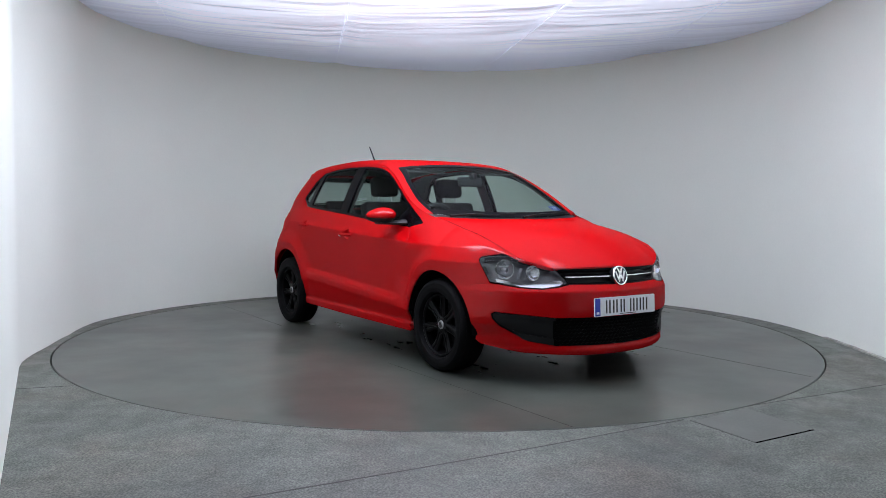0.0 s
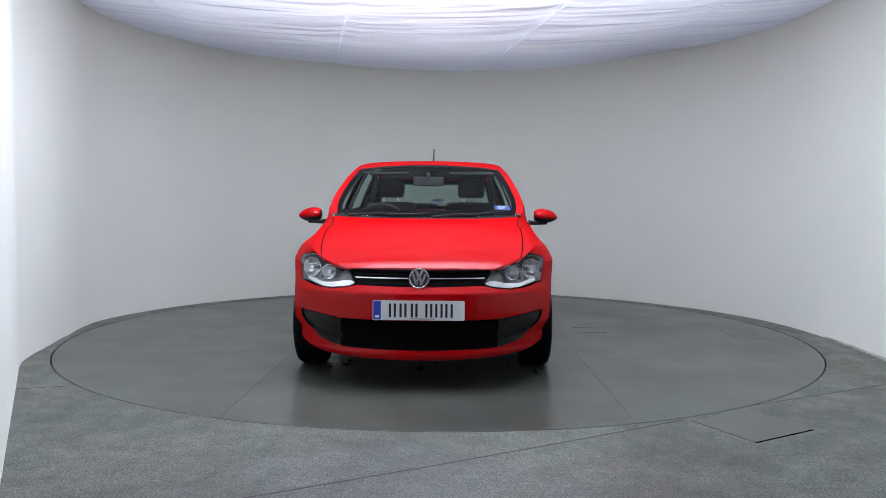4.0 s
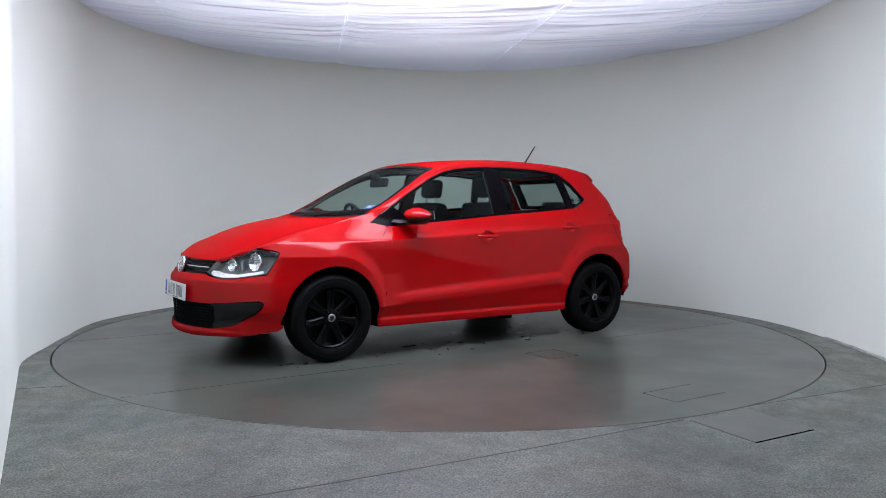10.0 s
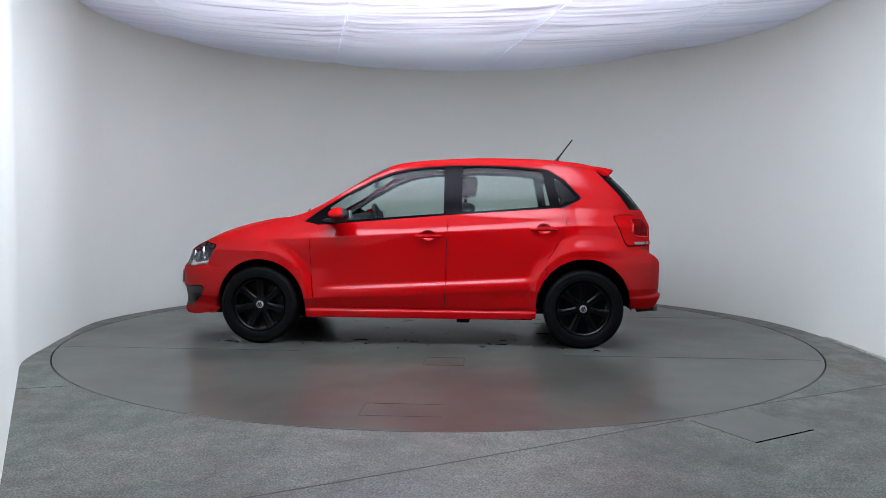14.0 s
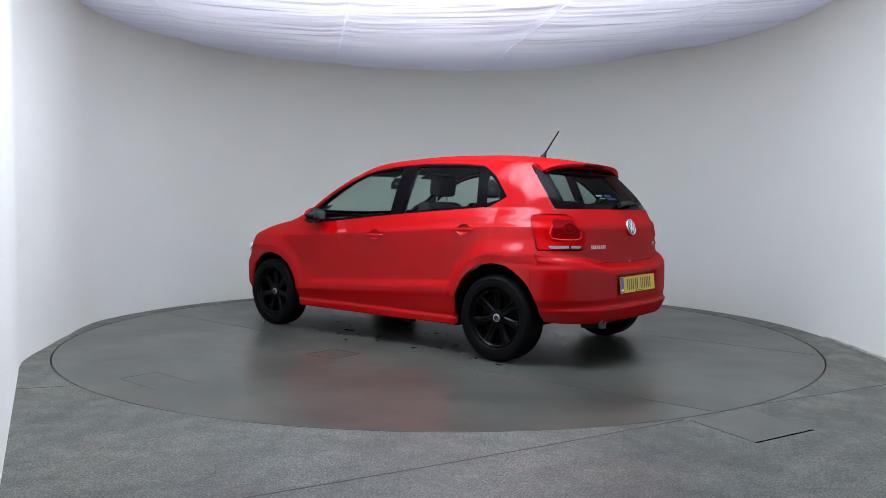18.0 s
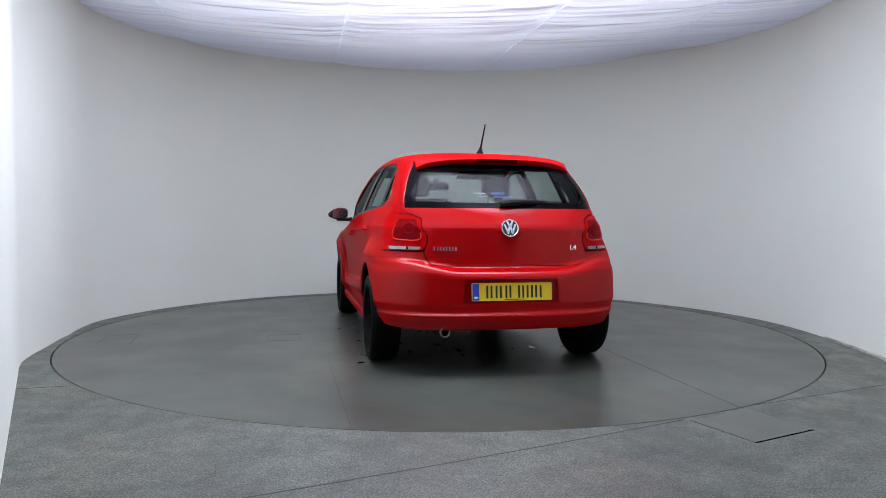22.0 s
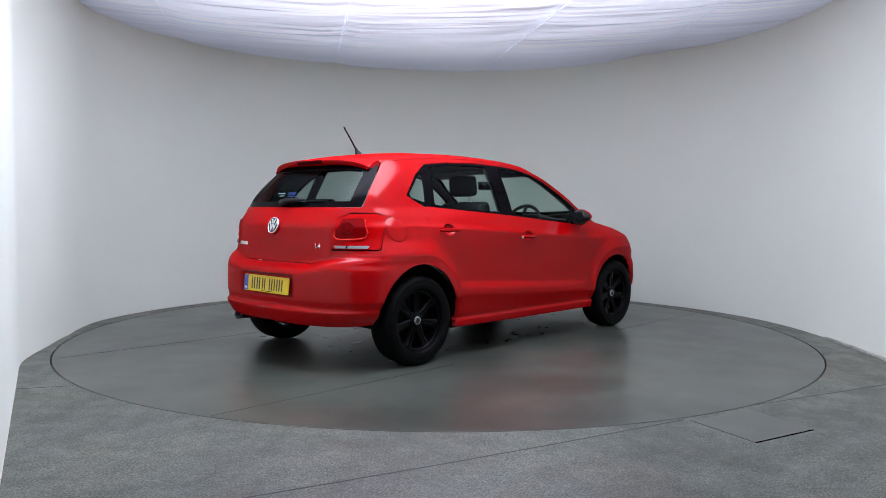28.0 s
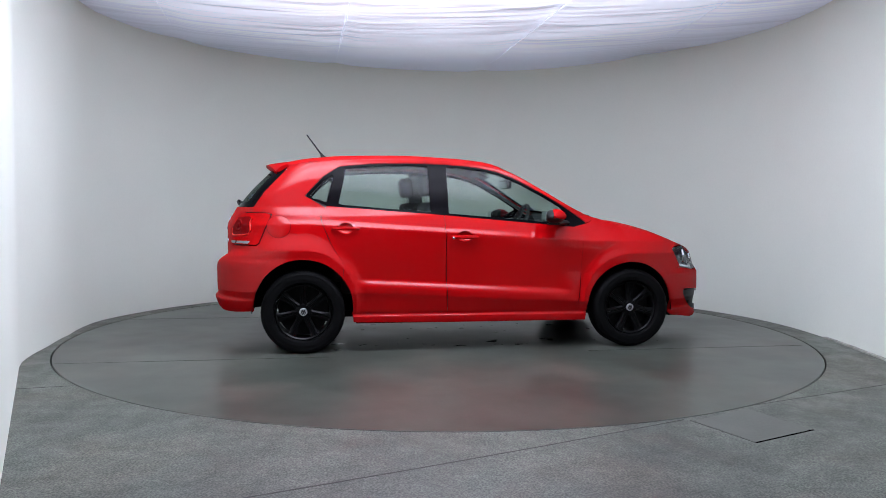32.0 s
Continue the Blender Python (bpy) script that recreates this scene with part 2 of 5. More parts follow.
def ceiling():
    """A white diffuser cloth, hung slack, with creases that run round the room."""
    bm = bmesh.new()
    nx, ny = 150, 200
    grid = []
    for j in range(ny + 1):
        y = -4.9 + 8.3 * j / ny
        row = []
        for i in range(nx + 1):
            x = -3.4 + 6.8 * i / nx
            r = math.hypot(x, y)
            z = CEIL_Z + 0.02 * math.sin(1.3 * x + 0.4) * math.cos(0.9 * y)
            # fine creases, roughly along x, gathered at the seams
            q = y + 0.10 * x * x + 0.25 * noise.noise((x * 0.5, y * 0.4, 3))
            w = noise.noise((x * 0.35, q * 3.0, 0))
            z += 0.010 * w
            for sx, sl in ((-0.76, -0.185), (1.07, -0.178), (-2.4, -0.2), (2.36, -0.05)):
                d = abs(x - (sx + sl * y))
                z += 0.018 * math.exp(-(d / 0.12) ** 2)
            row.append(bm.verts.new((x, y, z)))
        grid.append(row)
    for j in range(ny):
        for i in range(nx):
            bm.faces.new((grid[j][i], grid[j][i + 1], grid[j + 1][i + 1], grid[j + 1][i]))
    return bm


def cloth_material():
    """Glowing cloth: a backlight painted into its emission; it also scatters the room's light."""
    m = bpy.data.materials.new("painted_glow_cloth")
    m.use_nodes = True
    nt = m.node_tree
    b = nt.nodes["Principled BSDF"]
    b.inputs["Base Color"].default_value = (0.60, 0.67, 0.80, 1)
    b.inputs["Roughness"].default_value = 0.6
    b.inputs["Emission Color"].default_value = (0.862, 0.905, 1.11, 1)
    tc = nt.nodes.new("ShaderNodeTexCoord")
    # painted falloff: the emission fades with distance from the cloth's middle
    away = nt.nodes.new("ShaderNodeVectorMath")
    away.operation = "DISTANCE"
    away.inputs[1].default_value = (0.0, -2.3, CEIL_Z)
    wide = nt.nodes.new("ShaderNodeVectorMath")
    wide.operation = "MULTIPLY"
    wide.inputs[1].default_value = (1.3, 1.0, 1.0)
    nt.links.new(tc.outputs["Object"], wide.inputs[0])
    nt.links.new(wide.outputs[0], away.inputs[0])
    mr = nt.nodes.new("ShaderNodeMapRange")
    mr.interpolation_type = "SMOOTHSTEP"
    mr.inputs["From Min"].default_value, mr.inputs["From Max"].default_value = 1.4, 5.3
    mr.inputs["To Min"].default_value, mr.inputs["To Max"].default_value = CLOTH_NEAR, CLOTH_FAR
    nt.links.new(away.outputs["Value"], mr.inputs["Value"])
    # crease streaks, painted by lowering the emission along them
    sep = nt.nodes.new("ShaderNodeSeparateXYZ")
    nt.links.new(tc.outputs["Object"], sep.inputs[0])

    def calc(op, p, q):
        n = nt.nodes.new("ShaderNodeMath")
        n.operation = op
        for k, s in enumerate((p, q)):
            if isinstance(s, (int, float)):
                n.inputs[k].default_value = s
            else:
                nt.links.new(s, n.inputs[k])
        return n.outputs[0]

    def falloff(src, near, far):
        n = nt.nodes.new("ShaderNodeMapRange")
        n.interpolation_type = "SMOOTHSTEP"
        n.inputs["From Min"].default_value, n.inputs["From Max"].default_value = near, far
        n.inputs["To Min"].default_value, n.inputs["To Max"].default_value = 1.0, 0.0
        nt.links.new(src, n.inputs["Value"])
        return n.outputs[0]
    # bright bands across the room, painted into the emission for unseen lamps
    rows_on = None
    for row in GLOW_ROWS:
        on = falloff(calc("ABSOLUTE", calc("SUBTRACT", sep.outputs["Y"], row), 0.0), 0.10, 0.50)
        rows_on = on if rows_on is None else calc("ADD", rows_on, on)
    core = calc("MULTIPLY", calc("MULTIPLY", rows_on, falloff(calc("ABSOLUTE", calc("SUBTRACT", sep.outputs["X"], -0.1), 0.0), 0.95, 1.75)), CLOTH_CORE)
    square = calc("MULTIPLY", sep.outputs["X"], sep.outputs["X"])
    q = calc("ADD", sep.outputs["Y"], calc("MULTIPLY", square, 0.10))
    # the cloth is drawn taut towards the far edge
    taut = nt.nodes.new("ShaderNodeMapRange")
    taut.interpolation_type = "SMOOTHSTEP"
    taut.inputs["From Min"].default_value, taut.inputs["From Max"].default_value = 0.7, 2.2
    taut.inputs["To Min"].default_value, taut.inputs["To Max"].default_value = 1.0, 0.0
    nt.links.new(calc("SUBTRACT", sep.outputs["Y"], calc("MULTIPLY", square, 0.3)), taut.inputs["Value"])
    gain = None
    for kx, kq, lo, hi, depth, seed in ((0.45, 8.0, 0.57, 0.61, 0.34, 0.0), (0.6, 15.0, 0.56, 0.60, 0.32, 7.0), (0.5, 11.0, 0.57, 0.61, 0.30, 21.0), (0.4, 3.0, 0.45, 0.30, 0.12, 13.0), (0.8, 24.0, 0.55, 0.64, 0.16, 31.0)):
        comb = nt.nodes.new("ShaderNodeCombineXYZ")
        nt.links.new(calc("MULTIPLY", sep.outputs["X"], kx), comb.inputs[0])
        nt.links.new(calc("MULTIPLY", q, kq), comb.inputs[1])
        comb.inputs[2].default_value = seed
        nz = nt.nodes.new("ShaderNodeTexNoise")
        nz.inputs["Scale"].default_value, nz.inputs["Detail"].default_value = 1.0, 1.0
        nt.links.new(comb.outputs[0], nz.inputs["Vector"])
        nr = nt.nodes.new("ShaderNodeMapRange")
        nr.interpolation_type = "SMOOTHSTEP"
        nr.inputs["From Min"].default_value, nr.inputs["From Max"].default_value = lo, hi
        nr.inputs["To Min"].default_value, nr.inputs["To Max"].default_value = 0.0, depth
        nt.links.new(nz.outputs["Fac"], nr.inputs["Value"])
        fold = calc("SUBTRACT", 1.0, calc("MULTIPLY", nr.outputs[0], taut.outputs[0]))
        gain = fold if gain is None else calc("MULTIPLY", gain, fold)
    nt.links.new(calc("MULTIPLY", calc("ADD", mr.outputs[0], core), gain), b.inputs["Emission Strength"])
    return m


# painted glow: strength at the middle, at the far edge, extra in the bands
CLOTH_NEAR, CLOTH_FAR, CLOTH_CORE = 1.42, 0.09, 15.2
GLOW_ROWS = (-1.42, -1.95)
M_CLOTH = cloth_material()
tagged(link("ceiling", ceiling(), M_CLOTH), "slack white diffuser cloth with fine creases, backlight painted into its glow", "ceiling", kind="structure")
for sx, sl, y0, y1, w in ((-0.76, -0.185, -4.85, 2.55, 0.006), (1.07, -0.178, -4.85, 3.1, 0.005), (-2.4, -0.2, -2.0, 0.8, 0.003), (2.36, -0.05, -2.0, 1.3, 0.003)):
    bm = bmesh.new()
    tube(bm, [(sx + sl * (y0 + (y1 - y0) * i / 40), y0 + (y1 - y0) * i / 40, CEIL_Z + 0.0 + 0.004 * math.sin(i)) for i in range(41)], w, 8)
    tagged(link("ceiling_seam", bm, M_CLOTH), "raised white seam in the ceiling cloth", "seam", kind="structure")
bm = bmesh.new()
bmesh.ops.create_grid(bm, x_segments=1, y_segments=1, size=9.0)
bmesh.ops.translate(bm, vec=(0, 0, 3.05), verts=bm.verts)
tagged(link("roof_slab", bm, M_WALL), "plain roof slab above the diffuser cloth", "ceiling", kind="structure")

# ---------------------------------------------------------------- the turntable
turntable = thing("turntable", "grey painted round steel car turntable flush with the floor", "turntable")
bm = bmesh.new()
lathe(bm, [(0.0005, 0.0), (1.0, 0.0), (2.0, 0.0), (DISC_R - 0.004, 0.0), (DISC_R, -0.004), (DISC_R, -0.08), (0.0005, -0.08)], "z", 192)
part("deck", bm, M_DISC, turntable)
M_DJOINT = material("deck_joint", (0.036, 0.038, 0.035), 0.4, grain=0.4, grain_scale=12)


def deck_line(name, pts, width, lab):
    ob = strip(name, pts, width, M_DJOINT, lab, 0.0012)
    for k in ("label", "category", "kind"):
        del ob[k]
    ob.parent = turntable
    return ob


for y in (1.01, -1.04):
    for x0, x1 in ((-2.74, -0.95), (0.95, 2.74)):
        deck_line("deck_joint", [(x0, y), (x1, y)], 0.0026, "joint")
for cx, cy, w, h in ((-0.12, 1.3, 0.27, 0.26), (0.02, 2.57, 0.42, 0.24)):
    q = [(cx - w / 2, cy - h / 2), (cx + w / 2, cy - h / 2), (cx + w / 2, cy + h / 2), (cx - w / 2, cy + h / 2)]
    for i in (0, 1, 2, 3):
        if cy > 2 and i == 3:
            continue
        deck_line("hatch_joint", [q[i], q[(i + 1) % 4]], 0.0036, "joint")

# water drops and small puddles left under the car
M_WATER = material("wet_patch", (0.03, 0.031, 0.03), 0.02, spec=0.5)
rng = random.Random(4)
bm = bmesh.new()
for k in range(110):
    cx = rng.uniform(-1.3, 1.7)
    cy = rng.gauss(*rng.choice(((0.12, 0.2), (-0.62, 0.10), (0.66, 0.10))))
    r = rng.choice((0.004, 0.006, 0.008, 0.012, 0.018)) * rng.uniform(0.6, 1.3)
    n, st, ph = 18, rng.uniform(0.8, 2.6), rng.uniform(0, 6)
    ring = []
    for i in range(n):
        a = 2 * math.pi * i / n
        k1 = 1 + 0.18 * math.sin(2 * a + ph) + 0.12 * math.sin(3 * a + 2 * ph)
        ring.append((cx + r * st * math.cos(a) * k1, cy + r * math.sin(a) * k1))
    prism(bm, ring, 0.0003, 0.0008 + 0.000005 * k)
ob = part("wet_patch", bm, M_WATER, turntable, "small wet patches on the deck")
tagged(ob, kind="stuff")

# ---------------------------------------------------------------- the car's surfaces (x forward, y to its left, z up, metres)
from mathutils.geometry import delaunay_2d_cdt


def spline(*knots):
    """A smooth curve through (x, y) knots that does not overshoot."""
    xs, ys = [k[0] for k in knots], [k[1] for k in knots]
    n = len(xs)
    d = [(ys[i + 1] - ys[i]) / (xs[i + 1] - xs[i]) for i in range(n - 1)]
    t = [d[0]] + [0.0 if d[i - 1] * d[i] <= 0 else 2 * d[i - 1] * d[i] / (d[i - 1] + d[i]) for i in range(1, n - 1)] + [d[-1]]

    def f(x):
        if x <= xs[0]:
            return ys[0] + t[0] * (x - xs[0])
        if x >= xs[-1]:
            return ys[-1] + t[-1] * (x - xs[-1])
        i = 0
        while x > xs[i + 1]:
            i += 1
        h = xs[i + 1] - xs[i]
        u = (x - xs[i]) / h
        return ((2 * u ** 3 - 3 * u * u + 1) * ys[i] + (u ** 3 - 2 * u * u + u) * h * t[i]
                + (3 * u * u - 2 * u ** 3) * ys[i + 1] + (u ** 3 - u * u) * h * t[i + 1])
    return f


def step(a, b, x):
    u = max(0.0, min(1.0, (x - a) / (b - a)))
    return u * u * (3 - 2 * u)


HUB_F, HUB_R, HUB_Z, TYRE_R = 1.235, -1.235, 0.297, 0.298
ARCH_F, ARCH_R = (1.225, 0.305, 0.345), (-1.235, 0.32, 0.352)

NOSE = spline((0.12, 1.94), (0.16, 2.02), (0.180, 2.054), (0.205, 2.062), (0.222, 2.054), (0.30, 2.054), (0.45, 2.060), (0.545, 2.059), (0.560, 2.051), (0.60, 2.022), (0.66, 2.0), (0.70, 1.985), (0.77, 1.968), (0.9, 1.93), (1.5, 1.925))
TAIL = spline((0.24, -1.76), (0.29, -1.875), (0.345, -1.902), (0.378, -1.911), (0.388, -1.896), (0.402, -1.889), (0.45, -1.894), (0.60, -1.897), (0.622, -1.893), (0.638, -1.884), (0.654, -1.864), (0.668, -1.836), (0.680, -1.822), (0.70, -1.817), (0.80, -1.820), (0.905, -1.819), (0.935, -1.811), (0.965, -1.793), (1.04, -1.745), (1.19, -1.625), (1.34, -1.475), (1.48, -1.34))
SECTION = spline((0.15, 0.74), (0.19, 0.785), (0.215, 0.80), (0.255, 0.803), (0.275, 0.792), (0.30, 0.797), (0.36, 0.812), (0.40, 0.8225), (0.43, 0.8232), (0.452, 0.8185), (0.482, 0.7975), (0.490, 0.7955), (0.515, 0.7965), (0.60, 0.803), (0.75, 0.816), (0.84, 0.8248), (0.857, 0.8258),
                 (0.862, 0.8235), (0.870, 0.8175), (0.884, 0.8095), (0.905, 0.7998), (0.94, 0.7873), (1.0, 0.766), (1.1, 0.728), (1.2, 0.685), (1.3, 0.635), (1.37, 0.594), (1.45, 0.53))
TAPER_UP = spline((-1.8, 0.83), (-1.6, 0.865), (-1.25, 0.925), (-1.0, 0.957), (-0.5, 0.993), (0.0, 1.0), (0.5, 0.985), (0.9, 0.962), (1.3, 0.95), (1.7, 0.93))
TAPER_LOW = spline((-1.8, 0.95), (-1.6, 0.975), (-1.25, 0.995), (-0.7, 1.0), (0.0, 1.0), (0.8, 1.0), (1.25, 0.995), (1.4, 0.985), (1.7, 0.96))
RAIL = spline((-1.6, 1.315), (-1.4, 1.345), (-1.2, 1.372), (-0.9, 1.397), (-0.5, 1.411), (-0.1, 1.397), (0.15, 1.364), (0.34, 1.305), (0.55, 1.195), (0.72, 1.095), (0.85, 1.03), (0.95, 0.992), (1.05, 0.965), (1.15, 0.935), (1.37, 0.878), (1.52, 0.828), (1.71, 0.770), (1.9, 0.72))
BROW = spline((0.0, 0.697), (0.2, 0.696), (0.425, 0.691), (0.55, 0.728), (0.645, 0.770))
ROLL = spline((0.6, 0.03), (0.95, 0.05), (1.15, 0.095), (1.37, 0.125), (1.7, 0.125))


def nose_start(z):
    return NOSE(z) - 0.74


def tail_start(z):
    return TAIL(z) + 0.62 - 0.12 * step(0.95, 1.15, z)


def tail_power(z):
    return 3.0 + 1.2 * step(0.9, 1.15, z)


NOSE_POWER = 2.15


def half_width(x, z):
    x = max(min(x, nose_start(z)), tail_start(z))
    # the flanks draw in evenly, but at a shoulder round the tail
    even = step(0.75, 0.98, z)
    u = max(0.0, min(1.0, (z - 0.705) / 0.09))
    k = even + (0.62 * (1 - (1 - u) ** 1.8) + 0.38 * step(0.78, 1.0, z) - even) * step(1.30, 1.55, -x)
    # the creases climb towards the tail
    lean = step(0.29, 0.40, z) * (1 - step(0.96, 1.06, z))
    zs = z + 0.055 * max(min(x, 0.9), -1.2) * lean
    base = SECTION(zs)
    # the low crease dies away before the arches
    if 0.38 < zs < 0.62:
        u = (zs - 0.38) / 0.24
        base += (SECTION(0.38) * (1 - u) + SECTION(0.62) * u - base) * max(step(0.62, 0.80, x), step(0.76, 0.90, -x))
    # the bumpers' skirts are plain where the doors have a sill
    skirt_f = step(1.22, 1.5, abs(x))
    if skirt_f and z < 0.40:
        base += ((0.792 + 0.12 * (z - 0.19) if z > 0.19 else SECTION(z)) - base) * skirt_f
    w = base * (TAPER_LOW(x) * (1 - k) + TAPER_UP(x) * k)
    # the bonnet's flanks roll over towards the shut line
    f = step(0.62, 0.95, x)
    if f:
        zr = RAIL(x)
        u = max(0.0, min(1.0, (z - (zr - 0.17)) / 0.17))
        w -= f * ROLL(x) * u ** 2.2
    # flared wheel arches
    for cx, cz, r0 in (ARCH_F, ARCH_R):
        r = math.hypot(x - cx, (z - cz) * (1.0 if z > cz else 0.8))
        if r < 0.6:
            # widest over the wheel, drawn in towards the sills; a crisp crest, and a shelf that fades upwards
            k = max(0.0, (z - cz) / r) if r > 1e-6 else 1.0
            wide, amp = (0.125, 0.046) if cx < 0 else (0.105, 0.040)
            t = max(0.0, min(1.0, (r - (r0 + 0.020 + 0.042 * k)) / (0.04 + (wide - 0.04) * k)))
            t = 1.12 * t * t / (t + 0.12)
            w += (0.014 + (amp - 0.014) * k) * (1 - t) ** 1.8 * step(0.20, 0.34, z)
    return w


def S(s, z):
    """The wrap round the car's sides, nose and tail (left half)."""
    xa, xb = nose_start(z), tail_start(z)
    if s > xa:
        a, n, xe = s - xa, NOSE_POWER, NOSE(z) - xa
    elif s < xb:
        a, n, xe = xb - s, tail_power(z), xb - TAIL(z)
    else:
        return Vector((s, half_width(s, z), z))
    psi = min(a / xe, math.pi / 2)
    c, d = math.cos(psi), math.sin(psi)
    r = (abs(c) ** n + abs(d) ** n) ** (-1 / n)
    x = xa + xe * r * d if s > xa else xb - xe * r * d
    y = half_width(x, z) * r * c if c > 1e-6 else 0.0
    if s < xb and 0.56 < z < 0.80:
        # the bumper's shoulder climbs round the corners towards the lamps
        lift = 0.055 * step(0.30, 0.68, y) * (1 - step(0.735, 0.80, z)) * step(0.56, 0.62, z)
        x = xb - (xb - TAIL(z - lift)) * r * d
    return Vector((x, y, z))


def sx(x, z):
    """The wrap's parameter at a place given by x."""
    xa, xb = nose_start(z), tail_start(z)
    if xb <= x <= xa:
        return x
    xe, n = (NOSE(z) - xa, NOSE_POWER) if x > xa else (xb - TAIL(z), tail_power(z))
    t = min(abs(x - (xa if x > xa else xb)) / xe, 0.9999)
    psi = math.atan2(t, (1 - t ** n) ** (1 / n))
    return xa + xe * psi if x > xa else xb - xe * psi


def sf(y, z):
    """The same on the nose, at a place given by y."""
    xa = nose_start(z)
    xe, n = NOSE(z) - xa, NOSE_POWER
    q = min(y / half_width(xa, z), 1.0)
    return xa + xe * math.atan2((1 - q ** n) ** (1 / n), q)


def sr(y, z):
    """The same on the tail."""
    xb = tail_start(z)
    xe, n = xb - TAIL(z), tail_power(z)
    q = min(y / half_width(xb, z), 1.0)
    return xb - xe * math.atan2((1 - q ** n) ** (1 / n), q)


def side(*pts):
    return [(sx(x, z), z) for x, z in pts]


def front(*pts):
    return [(sf(y, z), z) for y, z in pts]


def rear(*pts):
    return [(sr(y, z), z) for y, z in pts]


SPINE_Z = spline((-1.6, 1.352), (-1.42, 1.386), (-1.21, 1.427), (-0.9, 1.454), (-0.51, 1.461), (-0.12, 1.446), (0.17, 1.420), (0.32, 1.388), (0.56, 1.262), (0.75, 1.14), (0.94, 1.02), (1.0, 0.98), (1.03, 0.972), (1.22, 0.962), (1.45, 0.920), (1.68, 0.853), (1.87, 0.769), (1.96, 0.7215), (2.0, 0.697))
EDGE_X = spline((-1.45, -1.42), (-0.5, -0.5), (0.0, 0.0), (0.34, 0.27), (0.6, 0.49), (0.8, 0.68), (1.0, 0.90), (1.03, 0.945), (1.5, 1.32), (2.0, 1.71))


def top_rows(u):
    x = EDGE_X(u)
    e = S(sx(x, RAIL(x)), RAIL(x))
    return Vector((u, 0, SPINE_Z(u))), e


def T_plain(u, v):
    c, e = top_rows(u)
    a = min(abs(v), 1.0)
    m, pw = (0.25 + 0.65 * (1 - step(0.12, 0.4, u)), 2.2) if u < 1.015 else (0.3, 3.2)
    f = m * (1 - max(0.0, 1 - a ** 2.6) ** (1 / 2.6)) + (1 - m) * a ** pw
    return Vector((c.x + (e.x - c.x) * a ** 2.2, e.y * v, c.z + (e.z - c.z) * f))


def brow(v):
    a = abs(v)
    p = S(sf(0.645 * a, BROW(0.645 * a)), BROW(0.645 * a))
    return Vector((p.x, math.copysign(p.y, v), p.z))


def T(u, v):
    """The car's top: bonnet, windscreen and roof; v runs across from -1 to 1."""
    p = T_plain(u, v)
    if u > 1.3:
        k = ((u - 1.3) / 0.7) ** 2.0
        p = p + (brow(v) - T_plain(2.0, v)) * k
    return p


def grad(surf, a, b, h=0.004):
    du = surf(a + h, b) - surf(a - h, b)
    dv = surf(a, b + h) - surf(a, b - h)
    n = du.cross(dv)
    return n.normalized() if n.length > 1e-12 else Vector((0, 0, 1))


def outward_S(s, z):
    n = grad(S, s, z)
    p = S(s, z)
    out = Vector((p.x * 0.35, p.y, 0.0))
    return n if n.dot(out) > 0 else -n


def outward_T(u, v):
    n = grad(T, u, v)
    return n if n.z > 0 else -n


SHUT_Y = spline((1.03, 0.652), (1.3, 0.643), (1.6, 0.638), (1.8, 0.625), (2.0, 0.600))


def shut_v(u):
    """The bonnet's shut line on the top surface."""
    return min(SHUT_Y(u) / T(u, 1.0).y, 0.985)


def outward_W(u, v):
    """The top of the wing, which runs into the flank."""
    x = EDGE_X(u)
    t = max(0.0, min(1.0, (v - shut_v(u)) / (1.0 - shut_v(u)))) ** 2
    return (outward_T(u, min(v, 0.985)) * (1 - t) + outward_S(sx(x, RAIL(x)), RAIL(x)) * t).normalized()


# ---------------------------------------------------------------- panels
def rounded(pts, r=0.012, k=4):
    """Rounds a polygon's corners. A point may carry its own radius."""
    out = []
    n = len(pts)
    for i in range(n):
        p, a, b = Vector(pts[i][:2]), Vector(pts[i - 1][:2]), Vector(pts[(i + 1) % n][:2])
        rr = pts[i][2] if len(pts[i]) > 2 else r
        u, w = a - p, b - p
        if u.length < 1e-6 or w.length < 1e-6:
            continue
        ang = u.angle(w)
        if rr <= 0 or ang > radians(160):
            out.append(tuple(p))
            continue
        d = min(rr / math.tan(ang / 2), u.length * 0.45, w.length * 0.45)
        p0, p1 = p + u.normalized() * d, p + w.normalized() * d
        for j in range(k + 1):
            t = j / k
            out.append(tuple(p0 * (1 - t) ** 2 + p * 2 * t * (1 - t) + p1 * t * t))
    return out


def inset(pts, g):
    """Draws a closed polygon in by g."""
    n = len(pts)
    area = sum(pts[i][0] * pts[(i + 1) % n][1] - pts[(i + 1) % n][0] * pts[i][1] for i in range(n))
    sg = 1 if area > 0 else -1
    out = []
    for i in range(n):
        a, p, b = Vector(pts[i - 1]), Vector(pts[i]), Vector(pts[(i + 1) % n])
        d = b - a
        if d.length < 1e-9:
            out.append(pts[i])
            continue
        d.normalize()
        out.append((p.x - sg * d.y * g, p.y + sg * d.x * g))
    return out


def dense(pts, h):
    out = []
    n = len(pts)
    for i in range(n):
        a, b = pts[i], pts[(i + 1) % n]
        k = max(1, int(math.hypot(b[0] - a[0], b[1] - a[1]) / h + 0.5))
        out += [(a[0] + (b[0] - a[0]) * j / k, a[1] + (b[1] - a[1]) * j / k) for j in range(k)]
    return out


